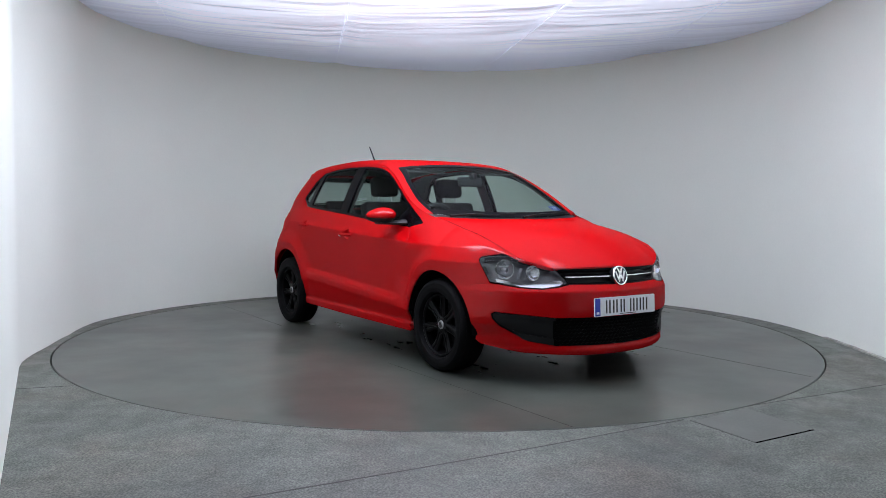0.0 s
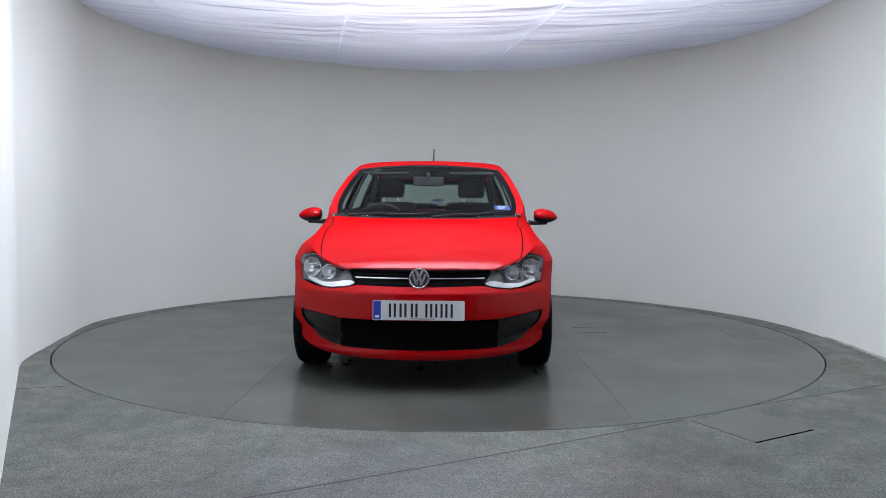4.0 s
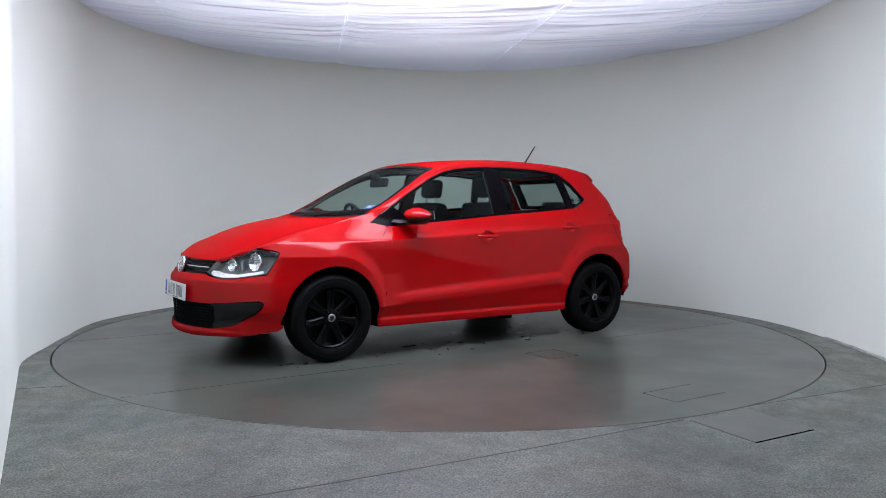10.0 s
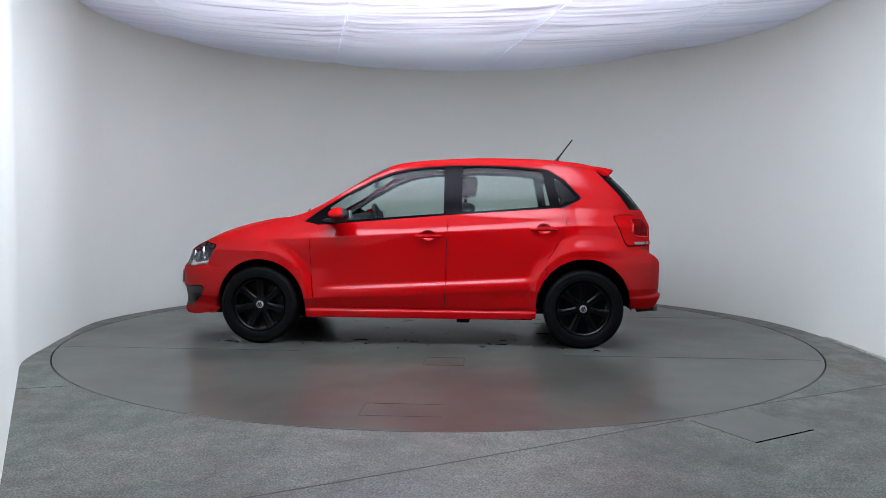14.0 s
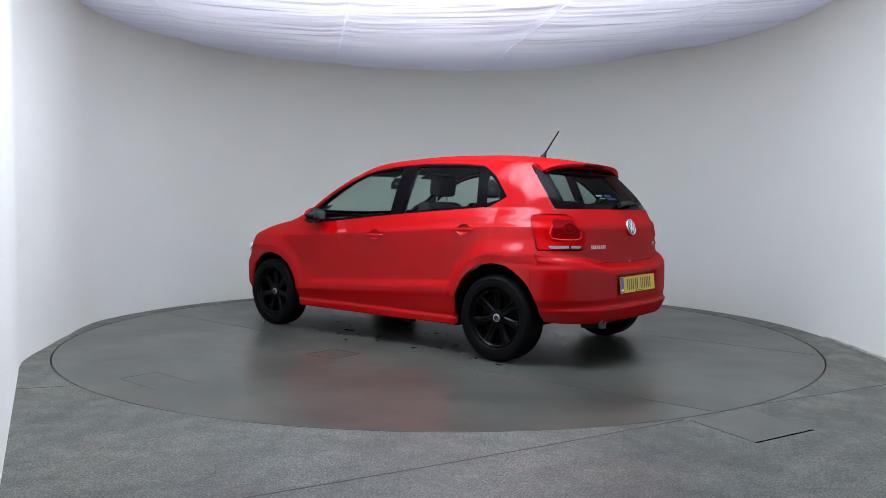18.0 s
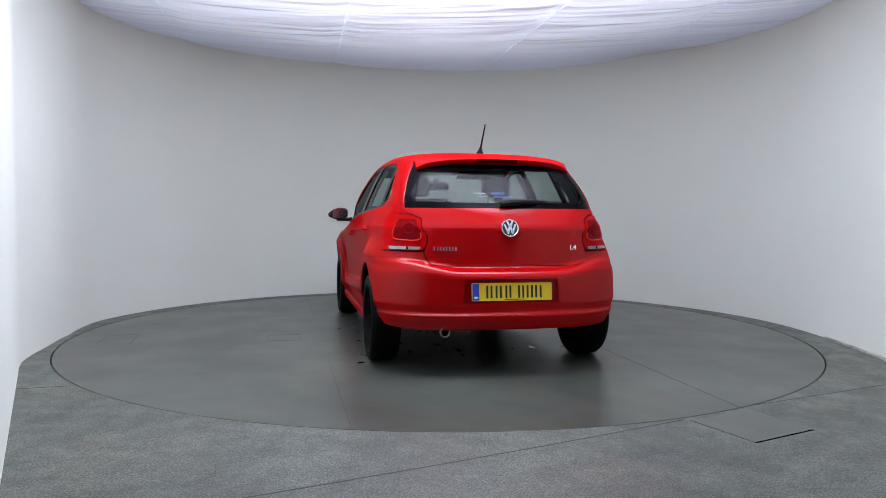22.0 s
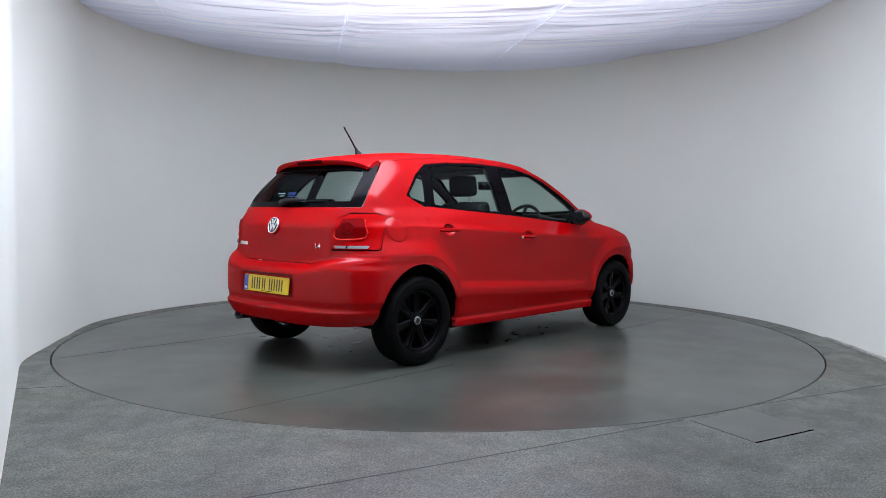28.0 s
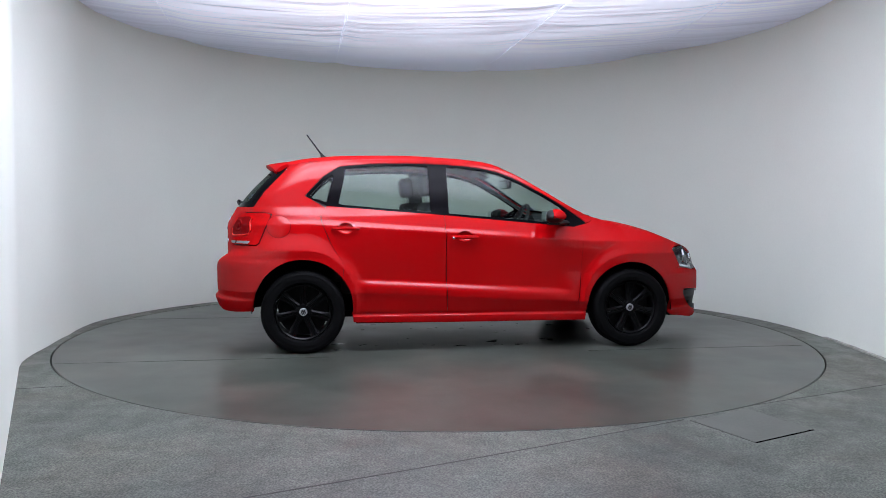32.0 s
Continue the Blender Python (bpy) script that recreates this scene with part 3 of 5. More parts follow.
def inside(poly, x, y):
    hit = False
    n = len(poly)
    for i in range(n):
        (x0, y0), (x1, y1) = poly[i], poly[i - 1]
        if (y0 > y) != (y1 > y) and x < (x1 - x0) * (y - y0) / (y1 - y0) + x0:
            hit = not hit
    return hit


def fill(outline, holes, h, aspect=1.0):
    """Triangles over a flat outline with holes: 2D points and faces."""
    loops = [dense(outline, h)] + [dense(q, h) for q in holes]
    pts = [p for lp in loops for p in lp]
    edges = []
    k = 0
    for lp in loops:
        edges += [(k + i, k + (i + 1) % len(lp)) for i in range(len(lp))]
        k += len(lp)
    border = np.array(pts)
    x0, y0 = border.min(0)
    x1, y1 = border.max(0)
    hx = h * aspect
    extra = []
    j = 0
    y = y0 + h * 0.5
    while y < y1:
        x = x0 + hx * (0.5 if j % 2 else 0.25)
        while x < x1:
            if inside(loops[0], x, y) and not any(inside(q, x, y) for q in loops[1:]):
                d = border - (x, y)
                if (d * d).sum(1).min() > (0.55 * h) ** 2:
                    extra.append((x, y))
            x += hx
        y += h
        j += 1
    co, _, faces, _, _, _ = delaunay_2d_cdt([Vector(p) for p in pts + extra], edges, [], 0, 1e-5)
    keep = []
    for f in faces:
        cx, cy = sum(co[i].x for i in f) / len(f), sum(co[i].y for i in f) / len(f)
        if inside(loops[0], cx, cy) and not any(inside(q, cx, cy) for q in loops[1:]):
            keep.append(list(f))
    return [(c.x, c.y) for c in co], keep


def panel(name, mat, parent, outline, holes=(), surf="S", h=0.03, gap=0.0028, lip=0.012, out=0.0, mirror=False, both=False, radius=0.012, label="", hole_gap=None, aspect=1.0, raised=0.0):
    """A pressed panel on one of the car's surfaces, with its edges turned in. mirror: it spans the centre line.
    both: made for the right side too. out: how far it stands off the surface; raised: a pillow swell."""
    fn, nf = {"S": (S, outward_S), "T": (T, outward_T), "W": (T, outward_W)}[surf]
    if mirror and surf == "S":
        # keep to the centre line between two points that lie on it
        full = []
        for i, p in enumerate(outline):
            q = outline[(i + 1) % len(outline)]
            full.append(p)
            if S(*p[:2]).y < 0.002 and S(*q[:2]).y < 0.002:
                k = max(2, int(abs(q[1] - p[1]) / 0.015))
                for j in range(1, k):
                    z = p[1] + (q[1] - p[1]) * j / k
                    full.append((sf(0, z) if p[0] > 0 else sr(0, z), z))
        outline = full
    loop = rounded(outline, radius)
    loop = inset(loop, gap)
    hl = [rounded(q, radius) for q in holes]
    if hole_gap is not None:
        hl = [inset(q, -hole_gap) for q in hl]
    pts, faces = fill(loop, hl, h, aspect)
    P, N = [], []
    for a, b in pts:
        n = nf(a, b)
        p = fn(a, b)
        if mirror and p.y < 0.008:
            p.y = 0.0
            n.y = 0.0
            n.normalize()
        P.append(p + n * out)
        N.append(n)
    used = sorted({i for f in faces for i in f})
    ren = {i: k for k, i in enumerate(used)}
    faces = [[ren[i] for i in f] for f in faces]
    P, N = [P[i] for i in used], [N[i] for i in used]
    good = []
    for f in faces:
        q = (P[f[1]] - P[f[0]]).cross(P[f[2]] - P[f[0]])
        if q.length < 1e-12:
            continue
        good.append(f if q.dot(N[f[0]]) > 0 else f[::-1])
    faces = good
    count = {}
    for f in faces:
        for i in range(len(f)):
            count[(f[i], f[(i + 1) % len(f)])] = 1
    rim = [(a, b) for a, b in count if (b, a) not in count]
    if mirror:
        rim = [(a, b) for a, b in rim if not (P[a].y < 1e-6 and P[b].y < 1e-6)]

    def build(flip_copy, flipped):
        bm = bmesh.new()
        verts, norms = [], []

        def add(p, n, sgn):
            v = bm.verts.new((p.x, p.y * sgn, p.z))
            norms.append((n.x, n.y * sgn, n.z))
            return v
        for sgn in ((1, -1) if flip_copy else ((-1,) if flipped else (1,))):
            idx = [add(p, n, sgn) for p, n in zip(P, N)]
            for f in faces:
                q = [idx[i] for i in f]
                bm.faces.new(q if sgn > 0 else q[::-1])
            low = {}
            tops = {}
            for e in rim:
                for i in e:
                    if i not in low:
                        low[i] = add(P[i] - N[i] * lip, N[i], sgn)
                        tops[i] = add(P[i], N[i], sgn)
            for a, b in rim:
                q = [tops[b], tops[a], low[a], low[b]]
                bm.faces.new(q if sgn > 0 else q[::-1])
        bm.verts.index_update()
        me = bpy.data.meshes.new(name)
        for f in bm.faces:
            f.smooth = len(f.verts) == 3
        bm.to_mesh(me)
        bm.free()
        me.normals_split_custom_set_from_vertices(norms)
        for m in mat if isinstance(mat, (list, tuple)) else [mat]:
            me.materials.append(m)
        ob = new(name, me)
        ob.parent = parent
        if label:
            tagged(ob, label)
        return ob
    if mirror:
        return build(True, False)
    first = build(False, False)
    if both:
        return first, build(False, True)
    return first


def arc(cx, cz, r, a0, a1, n=18):
    """Points on a wheel arch, angles in degrees from the front."""
    return [(cx + r * math.cos(radians(a0 + (a1 - a0) * i / n)), cz + r * math.sin(radians(a0 + (a1 - a0) * i / n))) for i in range(n + 1)]


# ---------------------------------------------------------------- the car's materials
M_RED = material("red_car_paint", (0.385, 0.0016, 0.003), 0.35, coat=0.14, coat_rough=0.015, grain=0.02, grain_scale=900, spec=0.0)
M_RED.node_tree.nodes["Principled BSDF"].inputs["Coat IOR"].default_value = 2.2
M_BLACK = material("black_plastic", (0.0095, 0.0095, 0.010), 0.45, spec=0.22, grain=0.15, grain_scale=300, bump=0.0001, bump_scale=900)
M_GLOSS = material("gloss_black_trim", (0.0025, 0.0022, 0.003), 0.18, spec=0.035, grain=0.05)
M_RUBBER = material("tyre_rubber", (0.003, 0.003, 0.0033), 0.6, spec=0.07, grain=0.2, grain_scale=60, bump=0.0004, bump_scale=200)
M_ALLOY = material("black_alloy", (0.002, 0.002, 0.0023), 0.3, spec=0.11, grain=0.1)
M_CHROME = material("chrome", (0.9, 0.9, 0.91), 0.26, metal=1.0, grain=0.03)
M_SATIN = material("satin_silver", (0.62, 0.63, 0.65), 0.3, metal=0.9, grain=0.05)
M_BADGE = material("badge_dark_ground", (0.05, 0.055, 0.065), 0.3, metal=0.4)
M_CAP = material("dull_silver_cap", (0.38, 0.38, 0.39), 0.4, metal=0.3, grain=0.05)
M_WHITE = material("plate_white", (0.74, 0.75, 0.76), 0.35, grain=0.03)
M_YELLOW = material("plate_yellow", (0.78, 0.52, 0.02), 0.35, grain=0.03)
M_BLUE = material("plate_blue", (0.02, 0.05, 0.42), 0.35, grain=0.05)
M_INK = material("plate_black", (0.012, 0.012, 0.012), 0.4)
M_GLASS = glass_material("car_glass", (0.68, 0.78, 0.74), 0.34)
M_DARKGLASS = glass_material("rear_glass", (0.43, 0.51, 0.49), 0.3)
M_CLEAR = glass_material("lamp_glass", (0.94, 0.95, 0.96), 0.35)
M_UNDER = material("underbody", (0.005, 0.005, 0.005), 0.9, spec=0.05, grain=0.3, grain_scale=20)
M_SEAT = material("seat_cloth", (0.014, 0.014, 0.016), 0.9, grain=0.25, grain_scale=220, bump=0.0006, bump_scale=500)
M_DASH = material("dash_plastic", (0.012, 0.012, 0.013), 0.7, grain=0.1, grain_scale=300, bump=0.0003, bump_scale=700)
M_TRIM = material("pale_grey_trim", (0.07, 0.073, 0.072), 0.8, grain=0.06, grain_scale=150)
M_LAMPRED = material("tail_lamp_red", (0.42, 0.0012, 0.0022), 0.35, coat=0.14, spec=0.0, coat_rough=0.02, grain=0.08, grain_scale=60)
M_LAMPDARK = material("tail_lamp_dark_red", (0.07, 0.0008, 0.0015), 0.4, coat=0.1, spec=0.0, coat_rough=0.02, grain=0.1, grain_scale=60)
M_LAMPMID = material("tail_lamp_mid_red", (0.17, 0.0008, 0.002), 0.4, coat=0.14, spec=0.0, coat_rough=0.02, grain=0.1, grain_scale=60)
M_GUIDE = material("light_guide_red", (0.75, 0.02, 0.014), 0.25, coat=0.2, spec=0.2, grain=0.05)
M_REFLECT = material("lamp_reflector", (0.92, 0.93, 0.94), 0.15, metal=1.0, grain=0.05)
M_LAMPCLEAR = material("lamp_clear_band", (0.22, 0.22, 0.22), 0.2, coat=0.3, grain=0.1, grain_scale=90)
M_HOUSING = material("lamp_housing", (0.25, 0.255, 0.265), 0.4, metal=0.6, grain=0.1)
M_MIRROR = material("mirror_glass", (0.55, 0.57, 0.6), 0.12, metal=1.0)
M_STICK = material("blue_sticker", (0.05, 0.085, 0.34), 0.5, grain=0.1)
M_STICKW = material("white_sticker", (0.75, 0.77, 0.8), 0.5, grain=0.05)

car = thing("car", "bright red five-door hatchback with black wheels on a turntable", "car")

# outlines shared by neighbouring panels (x, z)
DOOR_F = [(0.79, 0.915), (0.835, 0.85), (0.842, 0.78), (0.832, 0.55), (0.82, 0.39), (0.80, 0.285)]
B_GAP = [(-0.212, 0.99), (-0.205, 0.78), (-0.20, 0.61), (-0.19, 0.285)]
DOOR_R = [(-1.075, 1.045), (-1.112, 0.985), (-1.10, 0.93), (-1.055, 0.82), (-1.01, 0.735), (-0.955, 0.66)]
WINDOW = [(0.90, 0.945, 0.01), (0.79, 0.913), (0.30, 0.953), (-0.212, 0.996), (-0.95, 1.048), (-1.06, 1.06), (-1.225, 1.13, 0.02), (-1.09, 1.275, 0.03), (-0.97, 1.352, 0.03), (-0.75, 1.374), (-0.45, 1.384), (-0.20, 1.379), (-0.05, 1.37), (0.10, 1.352), (0.22, 1.325), (0.35, 1.274), (0.55, 1.167), (0.72, 1.066)]
REAR_CUT = arc(ARCH_R[0], ARCH_R[1], ARCH_R[2], 36, -8, 8)

# tailgate edge, from the roof's corner down to the bumper (half width, height)


def scallop(cx, cz, rx=0.058, rz=0.042, n=20):
    return [(cx + rx * math.cos(2 * math.pi * i / n), cz + rz * math.sin(2 * math.pi * i / n)) for i in range(n)]


def body_panels():
    # side frame: A-pillar, roof rail, C-pillar and rear quarter in one pressing
    rail = [(x, RAIL(x)) for x in (-1.36, -1.3, -1.1, -0.9, -0.7, -0.5, -0.3, -0.1, 0.05, 0.2, 0.34, 0.45, 0.55, 0.65, 0.75, 0.82, 0.88, 0.93, 0.975)]
    arch = arc(ARCH_R[0], ARCH_R[1], ARCH_R[2], 150, 35, 20)
    win = [p[:2] for p in WINDOW]
    top = win[6:] + [win[0]]
    frame_line = side((0.925, 0.952), *[p for p in rail[::-1]]) + rear((0.535, 1.355), (0.575, 1.27), (0.615, 1.16), (0.635, 1.05), (0.606, 1.010)) + side((-1.50, 1.008), (-1.455, 0.997), (-1.500, 0.89), (-1.540, 0.786), (-1.559, 0.7715), (-1.535, 0.70)) + side((-1.53, 0.515)) + side(*arch[1:]) + side(*DOOR_R[::-1]) + side(*[(x, z) for x, z in top])
    panel("side_frame", M_RED, car, frame_line, both=True, h=0.012, aspect=1.5, radius=0.0)
    # front wing
    wing = side((0.925, 0.951), (0.977, RAIL(0.977)), (1.05, RAIL(1.05)), (1.15, RAIL(1.15)), (1.25, RAIL(1.25)), (1.37, RAIL(1.37)), (1.50, RAIL(1.5)), (1.60, RAIL(1.6)), (1.69, RAIL(1.69)), (1.64, 0.766), (1.60, 0.757), (1.588, 0.748), (1.588, 0.738), (1.668, 0.60), (1.545, 0.585), (1.50, 0.52)) + side(*arc(ARCH_F[0], ARCH_F[1], ARCH_F[2], 38, 183.3, 26)) + side(*[(x + 0.003, z) for x, z in DOOR_F[::-1]], (0.903, 0.94))
    wings = panel("front_wing", M_RED, car, wing, both=True, radius=0.0, gap=0.0, h=0.011, aspect=1.3)
    # doors
    fd = side(*DOOR_F, *B_GAP[::-1], (-0.212, 0.997), (0.30, 0.954))
    front_doors = panel("front_door", M_RED, car, fd, holes=[side(*scallop(-0.065, 0.842))], both=True, radius=0.008, h=0.0085, aspect=4.0)
    rd = side(*B_GAP) + side((-0.885, 0.285)) + side(*REAR_CUT[::-1]) + side(*DOOR_R[::-1]) + side((-1.07, 1.06), (-0.95, 1.049), (-0.212, 0.997))
    rear_doors = panel("rear_door", M_RED, car, rd, holes=[side(*scallop(-0.935, 0.897))], both=True, radius=0.006, h=0.0085, aspect=4.0)
    # sills
    panel("sill", M_RED, car, side((0.875, 0.205), (0.88, 0.284), (-0.885, 0.284), (-0.88, 0.215), (-0.2, 0.205)), both=True, radius=0.01, lip=0.03, h=0.01, aspect=1.6)
    # bumpers
    ins = front((0.0, 0.232), (0.45, 0.236), (0.58, 0.262)) + side((1.79, 0.300), (1.735, 0.342), (1.700, 0.39), (1.694, 0.417), (1.715, 0.431)) + front((0.62, 0.420), (0.46, 0.402), (0.0, 0.400))
    fb = front((0.0, 0.172), (0.3, 0.175), (0.6, 0.190)) + side((1.70, 0.212), (1.60, 0.226), (1.566, 0.25)) + side(*arc(ARCH_F[0], ARCH_F[1], ARCH_F[2], -4, 38, 8)) + side((1.50, 0.522), (1.545, 0.585), (1.668, 0.60), (1.72, 0.595)) + front((0.62, 0.577), (0.523, 0.571), (0.42, 0.584), (0.365, 0.598), (0.1, 0.593), (0.0, 0.593))
    global FRONT_INSERT
    FRONT_INSERT = ins
    # the opening reaches the centre line, so the half bumper is cut as one outline round it
    lower_and_upper = fb[:-1] + front((0.0, 0.593), (0.0, 0.400)) + ins[-2:0:-1] + front((0.0, 0.232))
    panel("front_bumper", M_RED, car, lower_and_upper, mirror=True, radius=0.0, gap=0.002, lip=0.02, h=0.018)
    rec = rear((0.0, 0.605), (0.30, 0.605), (0.31, 0.46), (0.0, 0.46))
    rb = rear((0.0, 0.284), (0.55, 0.284)) + side((-1.72, 0.288), (-1.60, 0.30)) + side(*arc(ARCH_R[0], ARCH_R[1], ARCH_R[2], 184, 148, 7)) + side((-1.53, 0.515), (-1.535, 0.70), (-1.559, 0.7705)) + rear((0.665, 0.7705), (0.54, 0.7715), (0.5185, 0.7205), (0.4985, 0.6935), (0.467, 0.6845), (0.40, 0.6825), (0.0, 0.6815))
    panel("rear_bumper", M_RED, car, rb + rec, mirror=True, radius=0.0, gap=0.002, lip=0.02, h=0.0105, aspect=2.2)
    # tailgate with its window opening
    gate = rear((0.0, 0.684), (0.40, 0.685), (0.465, 0.687), (0.496, 0.696), (0.515, 0.722), (0.536, 0.772), (0.513, 0.83), (0.515, 0.88), (0.545, 0.980), (0.60, 1.010), (0.634, 1.045), (0.0, 1.045))
    gate_ob = panel("tailgate", M_RED, car, gate, mirror=True, radius=0.0, gap=0.0008, h=0.013, aspect=1.8)
    pane = rear((0.0, 1.05), (0.632, 1.052), (0.612, 1.16), (0.572, 1.27), (0.538, 1.338), (0.0, 1.345))
    frit = rear((0.0, 1.075), (0.575, 1.082), (0.56, 1.165), (0.515, 1.285), (0.50, 1.30), (0.0, 1.305))
    ring = rear((0.0, 1.05), (0.632, 1.052), (0.612, 1.16), (0.572, 1.27), (0.538, 1.338), (0.0, 1.345)) + frit[::-1]
    panel("rear_window", M_DARKGLASS, gate_ob, pane, mirror=True, radius=0.0, gap=0.0, lip=0.004, out=-0.007, label="tinted rear window glass")
    panel("window_border", M_GLOSS, gate_ob, ring, mirror=True, radius=0.0, gap=-0.004, lip=0.002, out=-0.0035, label="black printed border of the rear glass")
    # side windows: a black surround with three panes
    g1 = [(0.715, 1.052, .012), (0.55, 1.151), (0.35, 1.260), (0.22, 1.311), (0.10, 1.338), (-0.05, 1.357), (-0.175, 1.363, .012), (-0.178, 1.01, .012), (0.30, 0.972), (0.585, 0.948, .012), (0.62, 0.985)]
    g2 = [(-0.315, 1.368, .012), (-0.45, 1.371), (-0.75, 1.361), (-0.925, 1.342, .02), (-0.985, 1.075, .012), (-0.95, 1.067), (-0.312, 1.018, .012)]
    g3 = [(-1.01, 1.305, .015), (-1.085, 1.25), (-1.195, 1.135, .02), (-1.165, 1.112), (-1.058, 1.082, .012)]
    quad = [side(*[q[:2] for q in g]) for g in (g1, g2, g3)]
    quad = [[(*p, q[2]) if len(q) > 2 else p for p, q in zip(a, g)] for a, g in zip(quad, (g1, g2, g3))]
    outer = [(*p, q[2]) if len(q) > 2 else (*p, 0.0) for p, q in zip(side(*[q[:2] for q in WINDOW]), WINDOW)]
    surround = panel("window_surround", M_GLOSS, car, outer, holes=quad, both=True, radius=0.0, gap=0.001, out=-0.006, lip=0.02, label="black window surround and pillars")
    for name, q in (("front_window", quad[0]), ("rear_door_window", quad[1]), ("quarter_window", quad[2])):
        for ob, par in zip(panel(name, M_GLASS, car, q, both=True, gap=-0.006, out=-0.011, lip=0.003, radius=0.0, label="clear tinted side window glass"), surround):
            ob.parent = par
    # top: bonnet, windscreen, roof
    shut = [(u, shut_v(u)) for u in (2.0, 1.93, 1.86, 1.8, 1.7, 1.6, 1.5, 1.4, 1.3, 1.2, 1.1, 1.06)]
    panel("bonnet", M_RED, car, [(2.0, 0.0), (2.0, 0.35), (2.0, 0.62), (2.0, 0.8)] + [(u, v - 0.008) for u, v in shut] + [(1.035, 0.955), (1.035, 0.0)], surf="T", mirror=True, radius=0.0, gap=0.0, lip=0.02, h=0.028)
    rim = [(u, v - 0.0075) for u, v in shut] + [(u, v + 0.001) for u, v in shut[::-1]]
    panel("bonnet_gap", M_GAP, car, rim, surf="T", both=True, radius=0.0, gap=0.0, out=0.0006, lip=0.004, h=0.02, label="dark gap beside the bonnet")
    for ob, par in zip(panel("wing_top", M_RED, car, shut + [(1.06, 1.002), (1.2, 1.002), (1.4, 1.002), (1.6, 1.002), (1.8, 1.002), (1.9, 1.002), (2.0, 1.002)], surf="W", both=True, radius=0.0, gap=0.0, lip=0.012, h=0.02), wings):
        ob.parent = par
    cowl = [(1.035, 0.0), (1.035, 0.965), (0.955, 0.955), (0.97, 0.0)]
    panel("cowl", M_BLACK, car, cowl, surf="T", mirror=True, radius=0.0, out=-0.010, gap=0.0, h=0.04, label="black plastic scuttle below the windscreen")
    screen = [(0.985, 0.0), (0.985, 0.93), (0.6, 0.925), (0.325, 0.90), (0.318, 0.0)]
    panel("windscreen", M_GLASS, car, screen, surf="T", mirror=True, radius=0.0, out=-0.004, gap=0.0, lip=0.004, h=0.04, label="clear windscreen glass")
    band = [(0.985, 0.0), (0.985, 0.93), (0.6, 0.925), (0.325, 0.90), (0.318, 0.0), (0.365, 0.0), (0.37, 0.83), (0.6, 0.875), (0.93, 0.885), (0.94, 0.0)]
    panel("screen_border", M_GLOSS, car, band, surf="T", mirror=True, radius=0.0, out=-0.0015, gap=0.0, lip=0.004, h=0.04, label="black printed border of the windscreen")
    pillar = [(0.985, 0.932), (0.985, 1.0), (0.6, 1.0), (0.32, 1.0), (0.318, 0.905), (0.6, 0.93)]
    panel("windscreen_pillar", M_RED, car, pillar, surf="T", both=True, radius=0.0, gap=0.0, h=0.03, aspect=1.0)
    panel("roof", M_RED, car, [(0.314, 0.0), (0.314, 1.0), (0.0, 1.0), (-0.5, 1.0), (-1.0, 1.0), (-1.41, 1.0), (-1.415, 0.0)], surf="T", mirror=True, radius=0.0, gap=0.0, h=0.045)
    return front_doors, rear_doors, gate_ob


FRONT_INSERT = []
FRONT_DOORS, REAR_DOORS, GATE_OB = body_panels()


# ---------------------------------------------------------------- wheels
M_PIPE = material("sooty_steel", (0.014, 0.0135, 0.013), 0.6, metal=0.4, grain=0.3, grain_scale=50)
M_DRUM = material("dusty_dark_steel", (0.008, 0.008, 0.008), 0.6, metal=0.3, spec=0.2, grain=0.3, grain_scale=50)


